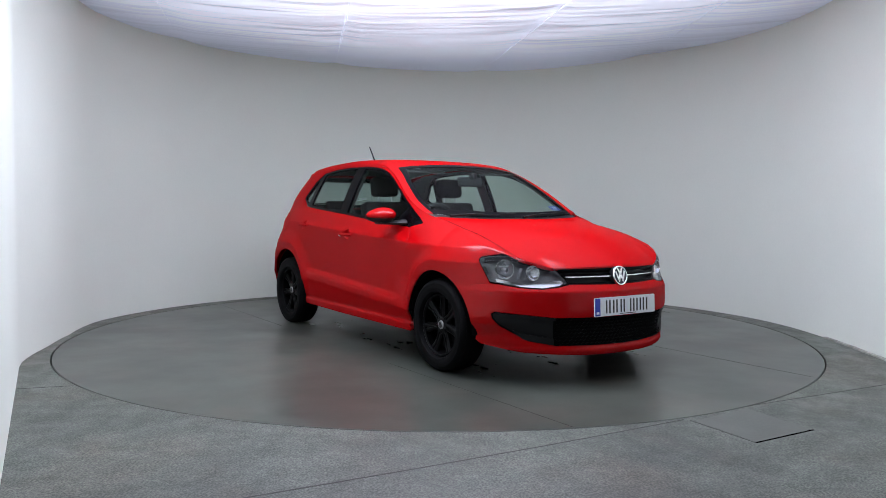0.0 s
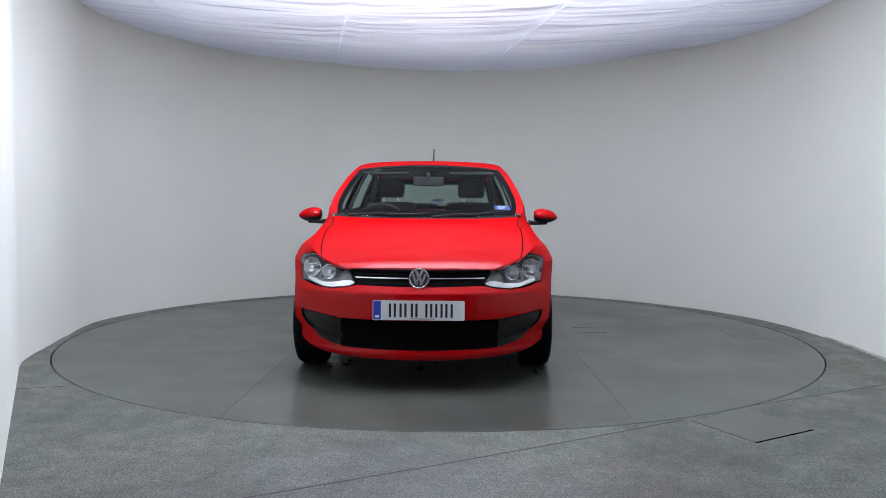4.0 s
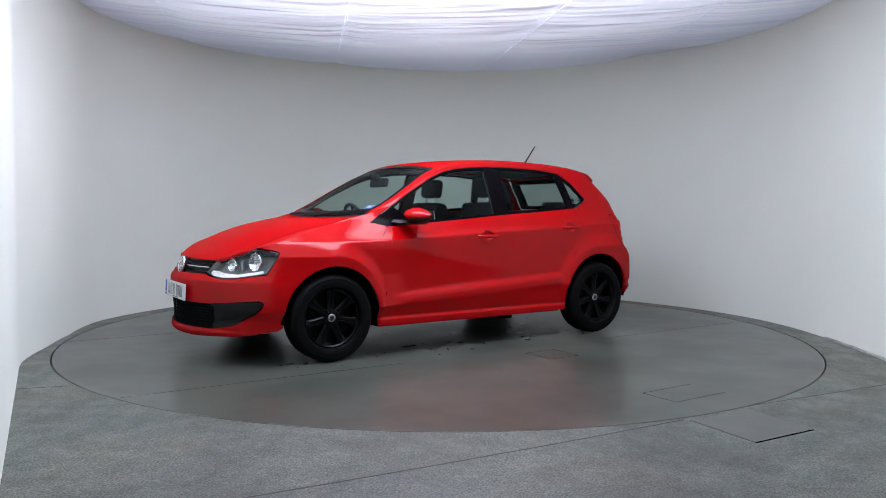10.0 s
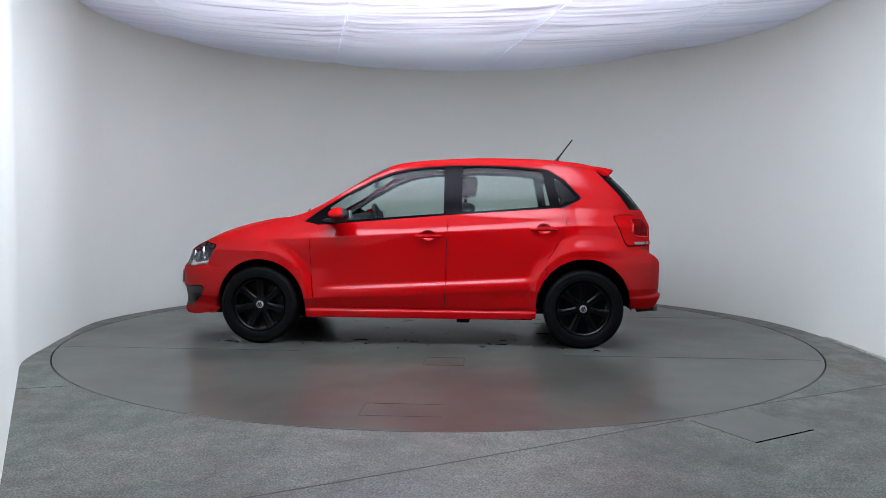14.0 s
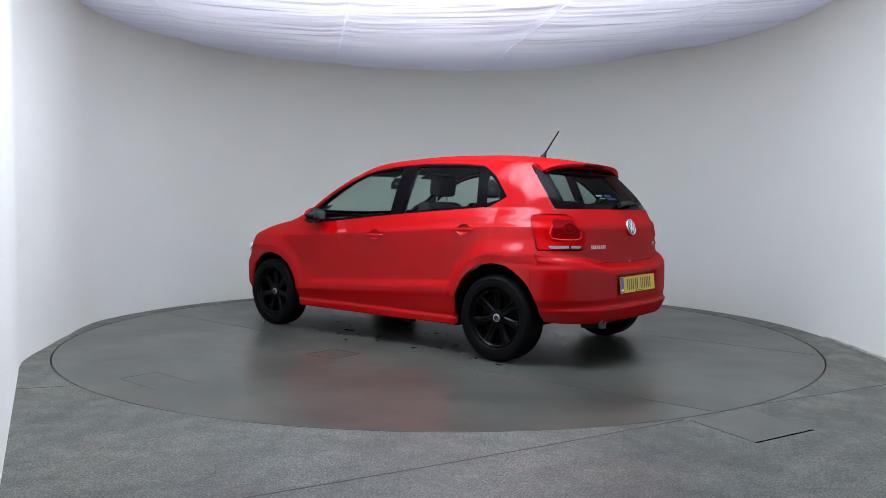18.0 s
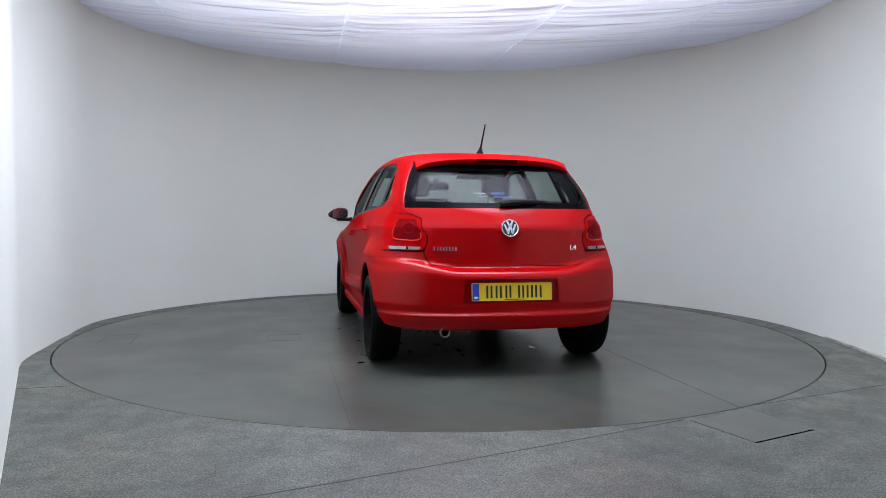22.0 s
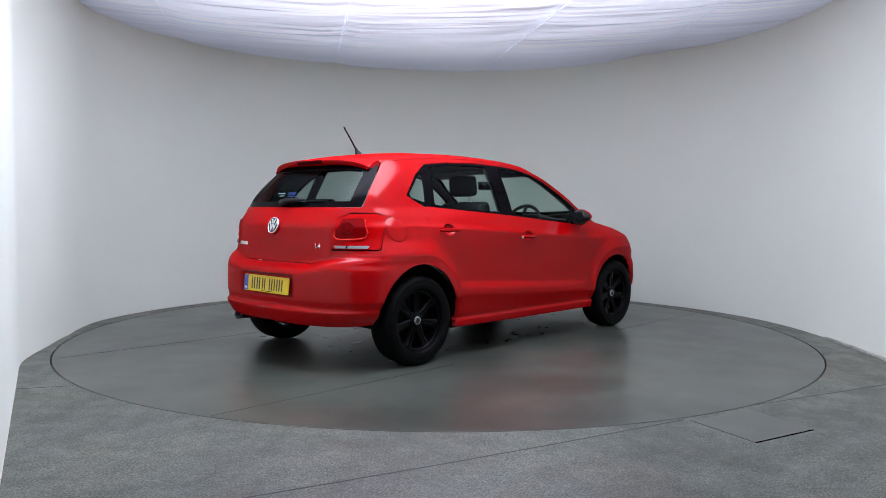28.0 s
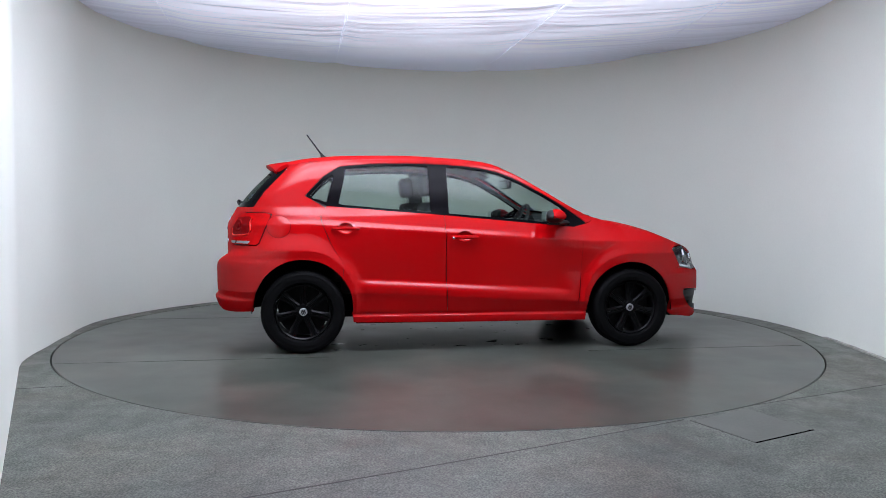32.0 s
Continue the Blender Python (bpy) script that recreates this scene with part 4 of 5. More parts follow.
def wheel(x, y_side):
    """A seven-spoke black alloy with its tyre; the mesh faces +y and is turned for the right side."""
    bm = bmesh.new()
    # barrel and outer lip
    lathe(bm, [(0.196, -0.11), (0.19, -0.05), (0.185, 0.03), (0.187, 0.062), (0.196, 0.070), (0.203, 0.066), (0.205, 0.05), (0.205, -0.11)], "y", 56)
    base = part("wheel", bm, M_ALLOY, car, "black seven-spoke alloy wheel")
    turn_side = 0 if y_side > 0 else 180
    base.matrix_basis = pose(x, 0.735 * y_side, HUB_Z, 0, 0, turn_side)
    bm = bmesh.new()
    prof = [(0.203, -0.085), (0.215, -0.094), (0.25, -0.098), (0.28, -0.094), (0.292, -0.082), (0.2975, -0.06), (0.298, -0.02), (0.298, 0.02), (0.2975, 0.06), (0.292, 0.078),
            (0.283, 0.090), (0.268, 0.096), (0.262, 0.0945), (0.25, 0.098), (0.232, 0.097), (0.215, 0.092), (0.206, 0.078), (0.203, 0.06)]
    lathe(bm, prof, "y", 72)
    tyre = part("tyre", bm, M_RUBBER, base, "black rubber road tyre")
    # tread grooves and shoulder blocks
    bm = bmesh.new()
    for k in range(64):
        a = 2 * math.pi * k / 64
        for yy, w in ((0.064, 0.02), (-0.06, 0.02)):
            box(bm, (0.007, w * 0.8, 0.010), Matrix.Rotation(a, 4, "Y") @ pose(0.2896, yy, 0, 0, 0, -38 if yy > 0 else 38))
    tagged(part("tread", bm, M_RUBBER, tyre), kind="stuff")
    for k in range(7):
        a = radians(90 + k * 360 / 7)
        bm = bmesh.new()
        rows = []
        for r, w, yo, th in ((0.035, 0.030, 0.052, 0.03), (0.075, 0.025, 0.050, 0.03), (0.13, 0.026, 0.050, 0.03), (0.165, 0.030, 0.055, 0.03), (0.190, 0.038, 0.060, 0.03)):
            sect = [(-w, yo - th), (-w, yo - 0.008), (-w * 0.62, yo), (-w * 0.22, yo), (-w * 0.16, yo - 0.006), (w * 0.16, yo - 0.006), (w * 0.22, yo), (w * 0.62, yo), (w, yo - 0.008), (w, yo - th)]
            rows.append([bm.verts.new((r * math.cos(a) - q * math.sin(a), yy, r * math.sin(a) + q * math.cos(a))) for q, yy in sect])
        for p, q in zip(rows, rows[1:]):
            for i in range(len(p)):
                bm.faces.new((p[i], p[(i + 1) % len(p)], q[(i + 1) % len(q)], q[i]))
        bm.faces.new(rows[0])
        bm.faces.new(rows[-1])
        part("spoke", bm, M_ALLOY, base)
    bm = bmesh.new()
    lathe(bm, [(0.0005, 0.054), (0.045, 0.054), (0.06, 0.048), (0.062, 0.02), (0.0005, 0.02)], "y", 40)
    hub = part("hub", bm, M_ALLOY, base)
    for k in range(5):
        a = radians(54 + 72 * k)
        bm = bmesh.new()
        lathe(bm, [(0.0005, 0.056), (0.007, 0.056), (0.0085, 0.054), (0.0085, 0.045)], "y", 6)
        ob = part("wheel_bolt", bm, M_ALLOY, hub)
        ob.location = (0.05 * math.cos(a), 0, 0.05 * math.sin(a))
    bm = bmesh.new()
    lathe(bm, [(0.0005, 0.060), (0.024, 0.060), (0.028, 0.057), (0.029, 0.05)], "y", 32)
    cap = part("centre_cap", bm, M_CAP, base, "silver centre cap with a dark emblem")
    emblem(cap, 0.026, pose(0, 0.0603, 0, -90, 0, 0), False)
    bm = bmesh.new()
    lathe(bm, [(0.0005, -0.02), (0.178, -0.02), (0.178, -0.045), (0.0005, -0.045)], "y", 40)
    part("brake_disc", bm, M_DRUM, base, "dull steel brake disc")
    bm = bmesh.new()
    box(bm, (0.07, 0.05, 0.12), pose(0.115 * (1 if x > 0 else 1), -0.02, 0.02), 0.012)
    part("brake_caliper", bm, M_UNDER, base)
    return base


def emblem(parent, r, m, ring=True):
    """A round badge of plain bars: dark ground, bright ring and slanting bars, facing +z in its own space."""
    bm = bmesh.new()
    lathe(bm, [(0.0005, 0.0012 if not ring else 0.002), (r * 0.96, 0.0012 if not ring else 0.002), (r * 0.96, -0.004), (0.0005, -0.004)], "z", 40)
    bmesh.ops.transform(bm, matrix=m, verts=bm.verts)
    ground = part("badge_ground", bm, M_BADGE if ring else M_CAP, parent, "dark round badge ground" if ring else "bright round cap ground")
    if ring:
        bm = bmesh.new()
        lathe(bm, [(r * 0.84, -0.003), (r * 0.84, 0.005), (r * 0.88, 0.0075), (r * 0.96, 0.0075), (r, 0.004), (r, -0.003)], "z", 48)
        bmesh.ops.transform(bm, matrix=m, verts=bm.verts)
        part("badge_ring", bm, M_CHROME, ground, "bright chrome badge ring")
    h = 0.0025 if not ring else 0.006
    for x0, x1, y0, y1 in ((-0.62, -0.22, 0.45, -0.62), (-0.05, -0.26, 0.12, -0.55), (0.05, 0.26, 0.12, -0.55), (0.62, 0.22, 0.45, -0.62), (-0.30, -0.03, 0.76, 0.14), (0.30, 0.03, 0.76, 0.14)):
        bm = bmesh.new()
        p, q = Vector((x0 * r, y0 * r)), Vector((x1 * r, y1 * r))
        d = (q - p).normalized()
        n = Vector((-d.y, d.x)) * r * (0.11 if ring else 0.16)
        prism(bm, [p + n, q + n, q - n, p - n], 0.001, h)
        bmesh.ops.transform(bm, matrix=m, verts=bm.verts)
        part("badge_bar", bm, M_CHROME if ring else M_INK, ground, smooth=False)
    return ground


for hx in (HUB_F, HUB_R):
    for sgn in (1, -1):
        wheel(hx, sgn)


def arch_liners():
    for cx, cz, r in (ARCH_F, ARCH_R):
        for sgn in (1, -1):
            bm = bmesh.new()
            rows = []
            for y, grow in ((0.42, 0.012), (0.60, 0.012), (0.765, 0.012), (0.79, 0.004)):
                rows.append([bm.verts.new((cx + (r + grow) * math.cos(radians(a)), y * sgn, cz + (r + grow) * math.sin(radians(a)))) for a in range(-5, 186, 10)])
            for p, q in zip(rows, rows[1:]):
                for i in range(len(p) - 1):
                    bm.faces.new((p[i], p[i + 1], q[i + 1], q[i]))
            back = bm.verts.new((cx, 0.42 * sgn, cz))
            for i in range(len(rows[0]) - 1):
                bm.faces.new((back, rows[0][i], rows[0][i + 1]))
            part("arch_liner", bm, M_UNDER, car, "black wheel arch liner")


arch_liners()




def underbody():
    bm = bmesh.new()
    box(bm, (1.72, 1.50, 0.05), pose(0, 0, 0.225), 0.01)
    box(bm, (3.15, 0.84, 0.06), pose(0.25, 0, 0.235), 0.01)
    box(bm, (0.30, 1.0, 0.03), pose(1.66, 0, 0.205), 0.01)
    part("floor_pan", bm, M_UNDER, car, "dark underbody floor pan")
    bm = bmesh.new()
    tube(bm, [(1.0, -0.1, 0.20), (0.2, -0.08, 0.185), (-0.7, 0.0, 0.185), (-1.1, 0.15, 0.24), (-1.35, 0.2, 0.25)], 0.027, 10)
    part("exhaust_pipe", bm, M_STEEL, car)
    bm = bmesh.new()
    box(bm, (0.32, 0.55, 0.15), pose(-1.55, 0.12, 0.345), 0.05, 3)
    part("silencer", bm, M_UNDER, car)
    bm = bmesh.new()
    m = pose(-1.785, 0.425, 0.270, 0, -84, 6)
    lathe(bm, [(0.026, -0.09), (0.029, 0.05), (0.031, 0.055), (0.027, 0.055), (0.024, -0.06)], "z", 24, m)
    pipe = part("tail_pipe", bm, M_PIPE, car, "dull metal tail pipe")
    bm = bmesh.new()
    lathe(bm, [(0.030, 0.040), (0.033, 0.044), (0.034, 0.066), (0.032, 0.070), (0.027, 0.068), (0.026, 0.040)], "z", 24, m)
    part("tail_pipe_tip", bm, M_STEEL, pipe, "worn metal pipe end")
    for x in (HUB_F, HUB_R):
        bm = bmesh.new()
        tube(bm, [(x, -0.66, HUB_Z), (x, -0.4, HUB_Z - 0.04), (x, 0.4, HUB_Z - 0.04), (x, 0.66, HUB_Z)], 0.035, 10)
        part("axle", bm, M_UNDER, car)
    bm = bmesh.new()
    box(bm, (0.10, 0.06, 0.05), pose(-0.33, 0.70, 0.195), 0.012)
    part("jacking_point", bm, M_UNDER, car)


underbody()


# ---------------------------------------------------------------- nose
def place(fn_s, y, z, off=0.0):
    s = fn_s(abs(y), z)
    n = outward_S(s, z)
    p = S(s, z) + n * off
    if y < 0:
        p.y, n.y = -p.y, -n.y
    return p, n


def facing(p, n, up=Vector((0, 0, 1))):
    """A pose at p whose z looks along n and whose y points up."""
    xa = up.cross(n).normalized()
    ya = n.cross(xa)
    return Matrix(((xa.x, ya.x, n.x, p.x), (xa.y, ya.y, n.y, p.y), (xa.z, ya.z, n.z, p.z), (0, 0, 0, 1)))


def head_lamps():
    outline = front((0.368, 0.604), (0.42, 0.588), (0.523, 0.574), (0.62, 0.580)) + side((1.72, 0.598), (1.667, 0.604), (1.59, 0.738), (1.59, 0.747), (1.602, 0.7555), (1.64, 0.763)) + front((0.645, 0.769), (0.55, 0.7265), (0.427, 0.689))
    covers = panel("head_lamp", M_CLEAR, car, outline, both=True, h=0.02, gap=0.0015, lip=0.01, radius=0.010, out=0.001, label="clear glazed headlamp")
    shells = panel("lamp_housing", M_HOUSING, car, outline, both=True, h=0.025, gap=0.005, lip=-0.05, radius=0.01, out=-0.055, label="dark grey headlamp housing")
    shines = panel("light_strip", M_REFLECT, car, front((0.385, 0.612), (0.42, 0.597), (0.45, 0.591), (0.523, 0.584), (0.60, 0.588)) + side((1.70, 0.610), (1.69, 0.628)) + front((0.60, 0.605), (0.54, 0.609), (0.50, 0.613), (0.45, 0.624), (0.41, 0.624)), both=True, h=0.015, gap=0.0, lip=0.03, out=-0.022, label="bright indicator strip")
    bezel = panel("lamp_bezel", M_BLACK, car, front((0.445, 0.690), (0.55, 0.724), (0.645, 0.764)) + side((1.645, 0.758), (1.612, 0.748), (1.622, 0.726)) + front((0.645, 0.744), (0.55, 0.704), (0.46, 0.672)), both=True, h=0.02, gap=0.0, lip=0.01, radius=0.004, out=-0.014, label="black bezel along the lamp's upper edge")
    for k, sgn in ((0, 1), (1, -1)):
        for ob in (shells[k], shines[k], bezel[k]):
            ob.parent = covers[k]
        for y, z, r, dep in ((0.672, 0.684, 0.056, 0.045), (0.548, 0.665, 0.042, 0.03)):
            p, n = place(sf, y * sgn, z, -0.010)
            n = (n + Vector((1.6, 0, 0))).normalized()
            m = facing(p, n)
            bm = bmesh.new()
            lathe(bm, [(0.012, -dep), (r * 0.55, -dep * 0.8), (r * 0.85, -dep * 0.4), (r, 0.0), (r + 0.002, 0.0), (r + 0.002, -0.012)], "z", 36, m)
            refl = part("reflector", bm, M_REFLECT, covers[k], "bright round reflector bowl")
            bm = bmesh.new()
            lathe(bm, [(0.0005, -0.004), (0.010, -0.006), (0.011, -0.012), (0.008, -dep)], "z", 20, m)
            part("bulb", bm, M_SATIN, refl)
            if r > 0.05:
                bm = bmesh.new()
                box(bm, (r * 1.1, 0.006, 0.012), m @ pose(0, 0.018, -0.02))
                part("bulb_shield", bm, M_SATIN, refl)
        p, n = place(sf, 0.610 * sgn, 0.660, -0.03)
        bm = bmesh.new()
        box(bm, (0.020, 0.07, 0.03), facing(p, n) @ pose(0, 0, 0, 0, 0, 12 * sgn), 0.005)
        part("divider", bm, M_HOUSING, covers[k])


head_lamps()


def grille():
    base = panel("grille", M_BLACK, car, front((0.0, 0.592), (0.365, 0.595), (0.375, 0.615), (0.42, 0.685), (0.2, 0.696), (0.0, 0.697)), mirror=True, radius=0.0, gap=0.0, out=-0.045, lip=-0.03, label="black radiator grille")
    for z0, z1, y1, off in ((0.596, 0.608, 0.365, -0.008), (0.648, 0.658, 0.39, -0.012), (0.676, 0.688, 0.412, -0.008)):
        panel("slat", M_GLOSS, base, front((0.0, z0), (y1, z0), (y1, z1), (0.0, z1)), mirror=True, radius=0.0, gap=0.0, out=off, lip=0.03)
    for z0, z1 in ((0.638, 0.6435),):
        panel("chrome_strip", M_CHROME, base, front((0.055, z0), (0.375 if z0 > 0.62 else 0.358, z0), (0.38 if z0 > 0.62 else 0.36, z1), (0.055, z1)), both=True, radius=0.0, gap=0.0, out=-0.004 if z0 > 0.62 else -0.006, lip=0.008, label="thin chrome strip")
    p, n = place(sf, 0.0, 0.637, 0.008)
    m = facing(p, Vector((0.97, 0, 0.22)).normalized())
    bm = bmesh.new()
    lathe(bm, [(0.0005, -0.03), (0.062, -0.03), (0.062, -0.004), (0.0005, -0.004)], "z", 40, m)
    pad = part("badge_pad", bm, M_BLACK, base)
    emblem(pad, 0.060, m @ pose(0, 0, 0.001))


grille()


def lower_grille():
    y_end = 0.45
    base = panel("lower_grille", M_UNDER, car, FRONT_INSERT, mirror=True, radius=0.0, gap=0.0, out=-0.035, lip=-0.03, label="black lower bumper grille")
    blank = front((0.47, 0.240), (0.58, 0.266)) + side((1.79, 0.304), (1.738, 0.345), (1.705, 0.39), (1.70, 0.415), (1.717, 0.427)) + front((0.62, 0.416), (0.47, 0.399))
    panel("fog_lamp_blank", M_BLACK, base, blank, both=True, radius=0.008, gap=0.0, out=-0.014, lip=0.02, label="smooth black fog lamp blank")
    fin = front((0.46, 0.240), (0.60, 0.270)) + side((1.79, 0.312), (1.79, 0.328)) + front((0.62, 0.306), (0.46, 0.278))
    panel("fin", M_BLACK, base, fin, both=True, radius=0.004, gap=0.0, out=0.002, lip=0.02)
    brow_fin = front((0.46, 0.385), (0.62, 0.402)) + side((1.74, 0.412), (1.73, 0.424)) + front((0.62, 0.417), (0.46, 0.3995))
    panel("fin", M_BLACK, base, brow_fin, both=True, radius=0.003, gap=0.0, out=-0.002, lip=0.015)
    # honeycomb of the middle opening
    for k in range(8):
        z = 0.245 + k * 0.0202
        bm = bmesh.new()
        pts = []
        for i in range(-30, 31):
            y = y_end * i / 30
            p, n = place(sf, y, z + (0.0055 if (i + k) % 2 else -0.0055), -0.016)
            pts.append(p)
        tube(bm, pts, 0.0032, 5)
        part("mesh_bar", bm, M_RUBBER, base)
    # lip in front of the sump
    bm = bmesh.new()
    box(bm, (0.16, 0.9, 0.012), pose(1.80, 0, 0.186), 0.004)
    part("splitter", bm, M_UNDER, base)


lower_grille()


def number_plate(name, p, n, w, h, ground, label, parent):
    m = facing(p, n)
    bm = bmesh.new()
    prism(bm, rounded([(-w / 2, -h / 2), (w / 2, -h / 2), (w / 2, h / 2), (-w / 2, h / 2)], 0.008), 0.0, 0.006)
    bmesh.ops.transform(bm, matrix=m, verts=bm.verts)
    base = part(name, bm, ground, parent, label)
    bm = bmesh.new()
    prism(bm, [(-w / 2 + 0.004, -h / 2 + 0.004), (-w / 2 + 0.046, -h / 2 + 0.004), (-w / 2 + 0.046, h / 2 - 0.004), (-w / 2 + 0.004, h / 2 - 0.004)], 0.0062, 0.0072)
    bmesh.ops.transform(bm, matrix=m, verts=bm.verts)
    part("blue_band", bm, M_BLUE, base, "blue band")
    bm = bmesh.new()
    prism(bm, [(-w / 2 + 0.014, -h / 2 + 0.014), (-w / 2 + 0.036, -h / 2 + 0.014), (-w / 2 + 0.036, -h / 2 + 0.028), (-w / 2 + 0.014, -h / 2 + 0.028)], 0.0074, 0.008)
    bmesh.ops.transform(bm, matrix=m, verts=bm.verts)
    part("band_mark", bm, M_STICKW, base)
    xs = [-0.148, -0.088, -0.038, -0.012, 0.058, 0.115, 0.172]
    ws = [0.040, 0.040, 0.013, 0.013, 0.040, 0.042, 0.042]
    for x, cw in zip(xs, ws):
        # each sign is a plain bar of its height, split by a gap of the ground
        for d in ((-1, 1) if cw > 0.02 else (0,)):
            bm = bmesh.new()
            bw = 0.0125
            prism(bm, [(x + d * (cw / 2 - bw / 2) - bw / 2, -0.039), (x + d * (cw / 2 - bw / 2) + bw / 2, -0.039), (x + d * (cw / 2 - bw / 2) + bw / 2, 0.039), (x + d * (cw / 2 - bw / 2) - bw / 2, 0.039)], 0.0062, 0.0068)
            bmesh.ops.transform(bm, matrix=m, verts=bm.verts)
            part("plate_bar", bm, M_INK, base, smooth=False)
    bm = bmesh.new()
    prism(bm, [(-0.05, -h / 2 + 0.006), (0.09, -h / 2 + 0.006), (0.09, -h / 2 + 0.010), (-0.05, -h / 2 + 0.010)], 0.0062, 0.0066)
    bmesh.ops.transform(bm, matrix=m, verts=bm.verts)
    part("maker_bar", bm, M_LAMPDARK, base, smooth=False)
    return base


number_plate("front_plate", Vector((2.061, 0, 0.463)), Vector((1, 0, 0.04)).normalized(), 0.52, 0.111, M_WHITE, "white number plate with black bars", car)
number_plate("rear_plate", Vector((-1.883, 0, 0.526)), Vector((-1, 0, 0.10)).normalized(), 0.52, 0.111, M_YELLOW, "yellow number plate with black bars", car)


# ---------------------------------------------------------------- tail
def tail():
    # recess behind the plate
    panel("plate_recess", M_RED, car, rear((0.0, 0.607), (0.302, 0.607), (0.312, 0.458), (0.0, 0.458)), mirror=True, radius=0.0, gap=0.0, out=-0.030, lip=-0.029)
    panel("plate_lamp_bar", M_BLACK, car, rear((0.0, 0.597), (0.26, 0.597), (0.26, 0.606), (0.0, 0.606)), mirror=True, radius=0.0, gap=0.0, out=-0.02, lip=0.02)
    lamp = side((-1.457, 0.993), (-1.50, 1.004)) + rear((0.60, 1.004), (0.545, 0.975), (0.517, 0.88), (0.515, 0.83), (0.54, 0.776)) + side((-1.560, 0.774), (-1.542, 0.79), (-1.502, 0.89))
    lamps = panel("tail_lamp", M_LAMPRED, car, lamp, both=True, h=0.02, gap=0.0028, lip=0.015, radius=0.03, out=0.004, label="red tail lamp with a clear lower band")
    rimq = panel("lamp_edge", M_LAMPDARK, car, lamp, both=True, h=0.02, gap=0.001, lip=0.02, radius=0.02, out=0.001)
    inner = rear((0.668, 0.975), (0.575, 0.970), (0.553, 0.90), (0.548, 0.856), (0.570, 0.838), (0.700, 0.842), (0.703, 0.86))
    dark = panel("inner_lens", M_LAMPMID, car, inner, both=True, h=0.02, gap=0.0, lip=0.006, radius=0.018, out=0.0075, label="dark red inner lens")
    clear = panel("clear_band", M_LAMPCLEAR, car, rear((0.735, 0.800), (0.555, 0.800), (0.566, 0.784), (0.73, 0.782)), both=True, h=0.015, gap=0.0, lip=0.006, radius=0.004, out=0.0075, label="clear reversing lamp band")
    for k, sgn in ((0, 1), (1, -1)):
        for ob in (rimq[k], dark[k], clear[k]):
            ob.parent = lamps[k]
        p, n = place(sr, 0.618 * sgn, 0.912, 0.006)
        bm = bmesh.new()
        lathe(bm, [(0.0005, 0.001), (0.024, 0.0015), (0.034, 0.004), (0.041, 0.0035), (0.044, 0.001), (0.044, -0.004)], "z", 32, facing(p, n))
        part("lamp_ring", bm, M_LAMPMID, dark[k])
        p, n = place(sr, 0.618 * sgn, 0.912, 0.0085)
        bm = bmesh.new()
        lathe(bm, [(0.0005, 0.004), (0.012, 0.0045), (0.021, 0.002), (0.022, -0.004)], "z", 28, facing(p, n))
        part("lamp_eye", bm, M_LAMPMID, dark[k])
        pts = [place(sr, y * sgn, z, 0.0075)[0] for y, z in ((0.676, 0.962), (0.690, 0.93), (0.708, 0.88), (0.704, 0.850), (0.68, 0.842), (0.60, 0.838), (0.568, 0.842), (0.551, 0.858), (0.553, 0.89))]
        bm = bmesh.new()
        tube(bm, pts, 0.0055, 6)
        part("light_guide", bm, M_GUIDE, dark[k], "bright red light guide")
        p, n = place(sr, 0.632 * sgn, 0.7915, 0.0085)
        bm = bmesh.new()
        box(bm, (0.012, 0.017, 0.004), facing(p, n))
        part("band_divider", bm, M_LAMPDARK, clear[k])
    # badges
    p, n = place(sr, 0.0, 0.918, 0.006)
    m = facing(p, n)
    bm = bmesh.new()
    lathe(bm, [(0.0005, 0.0), (0.06, 0.0), (0.06, -0.012), (0.0005, -0.012)], "z", 40, m)
    emblem(part("badge_pad", bm, M_RED, GATE_OB), 0.058, m @ pose(0, 0, 0.002))
    for i in range(4):
        y = 0.465 - i * 0.037
        p, n = place(sr, y, 0.79, 0.003)
        bm = bmesh.new()
        for d in (-1, 1):
            prism(bm, [(d * 0.010 - 0.0045, -0.0125), (d * 0.010 + 0.0045, -0.0125), (d * 0.010 + 0.0045, 0.0125), (d * 0.010 - 0.0045, 0.0125)], -0.002, 0.003)
        bmesh.ops.transform(bm, matrix=facing(p, n), verts=bm.verts)
        part("badge_mark", bm, M_CHROME, GATE_OB, "small chrome badge bars", smooth=False)
    curve = bpy.data.curves.new("engine_size", "FONT")
    curve.body, curve.size, curve.extrude, curve.align_x, curve.align_y = "1.4", 0.042, 0.0015, "CENTER", "CENTER"
    curve.offset = 0.0008
    tmp = bpy.data.objects.new("tmp", curve)
    me = bpy.data.meshes.new_from_object(tmp)
    bpy.data.objects.remove(tmp)
    p, n = place(sr, -0.435, 0.795, 0.003)
    me.transform(facing(p, n))
    me.materials.append(M_CHROME)
    ob = new("engine_badge", me)
    ob.parent = GATE_OB
    tagged(ob, "chrome 1.4 badge")
    # roof spoiler
    bm = bmesh.new()
    rows = []
    nv = 40
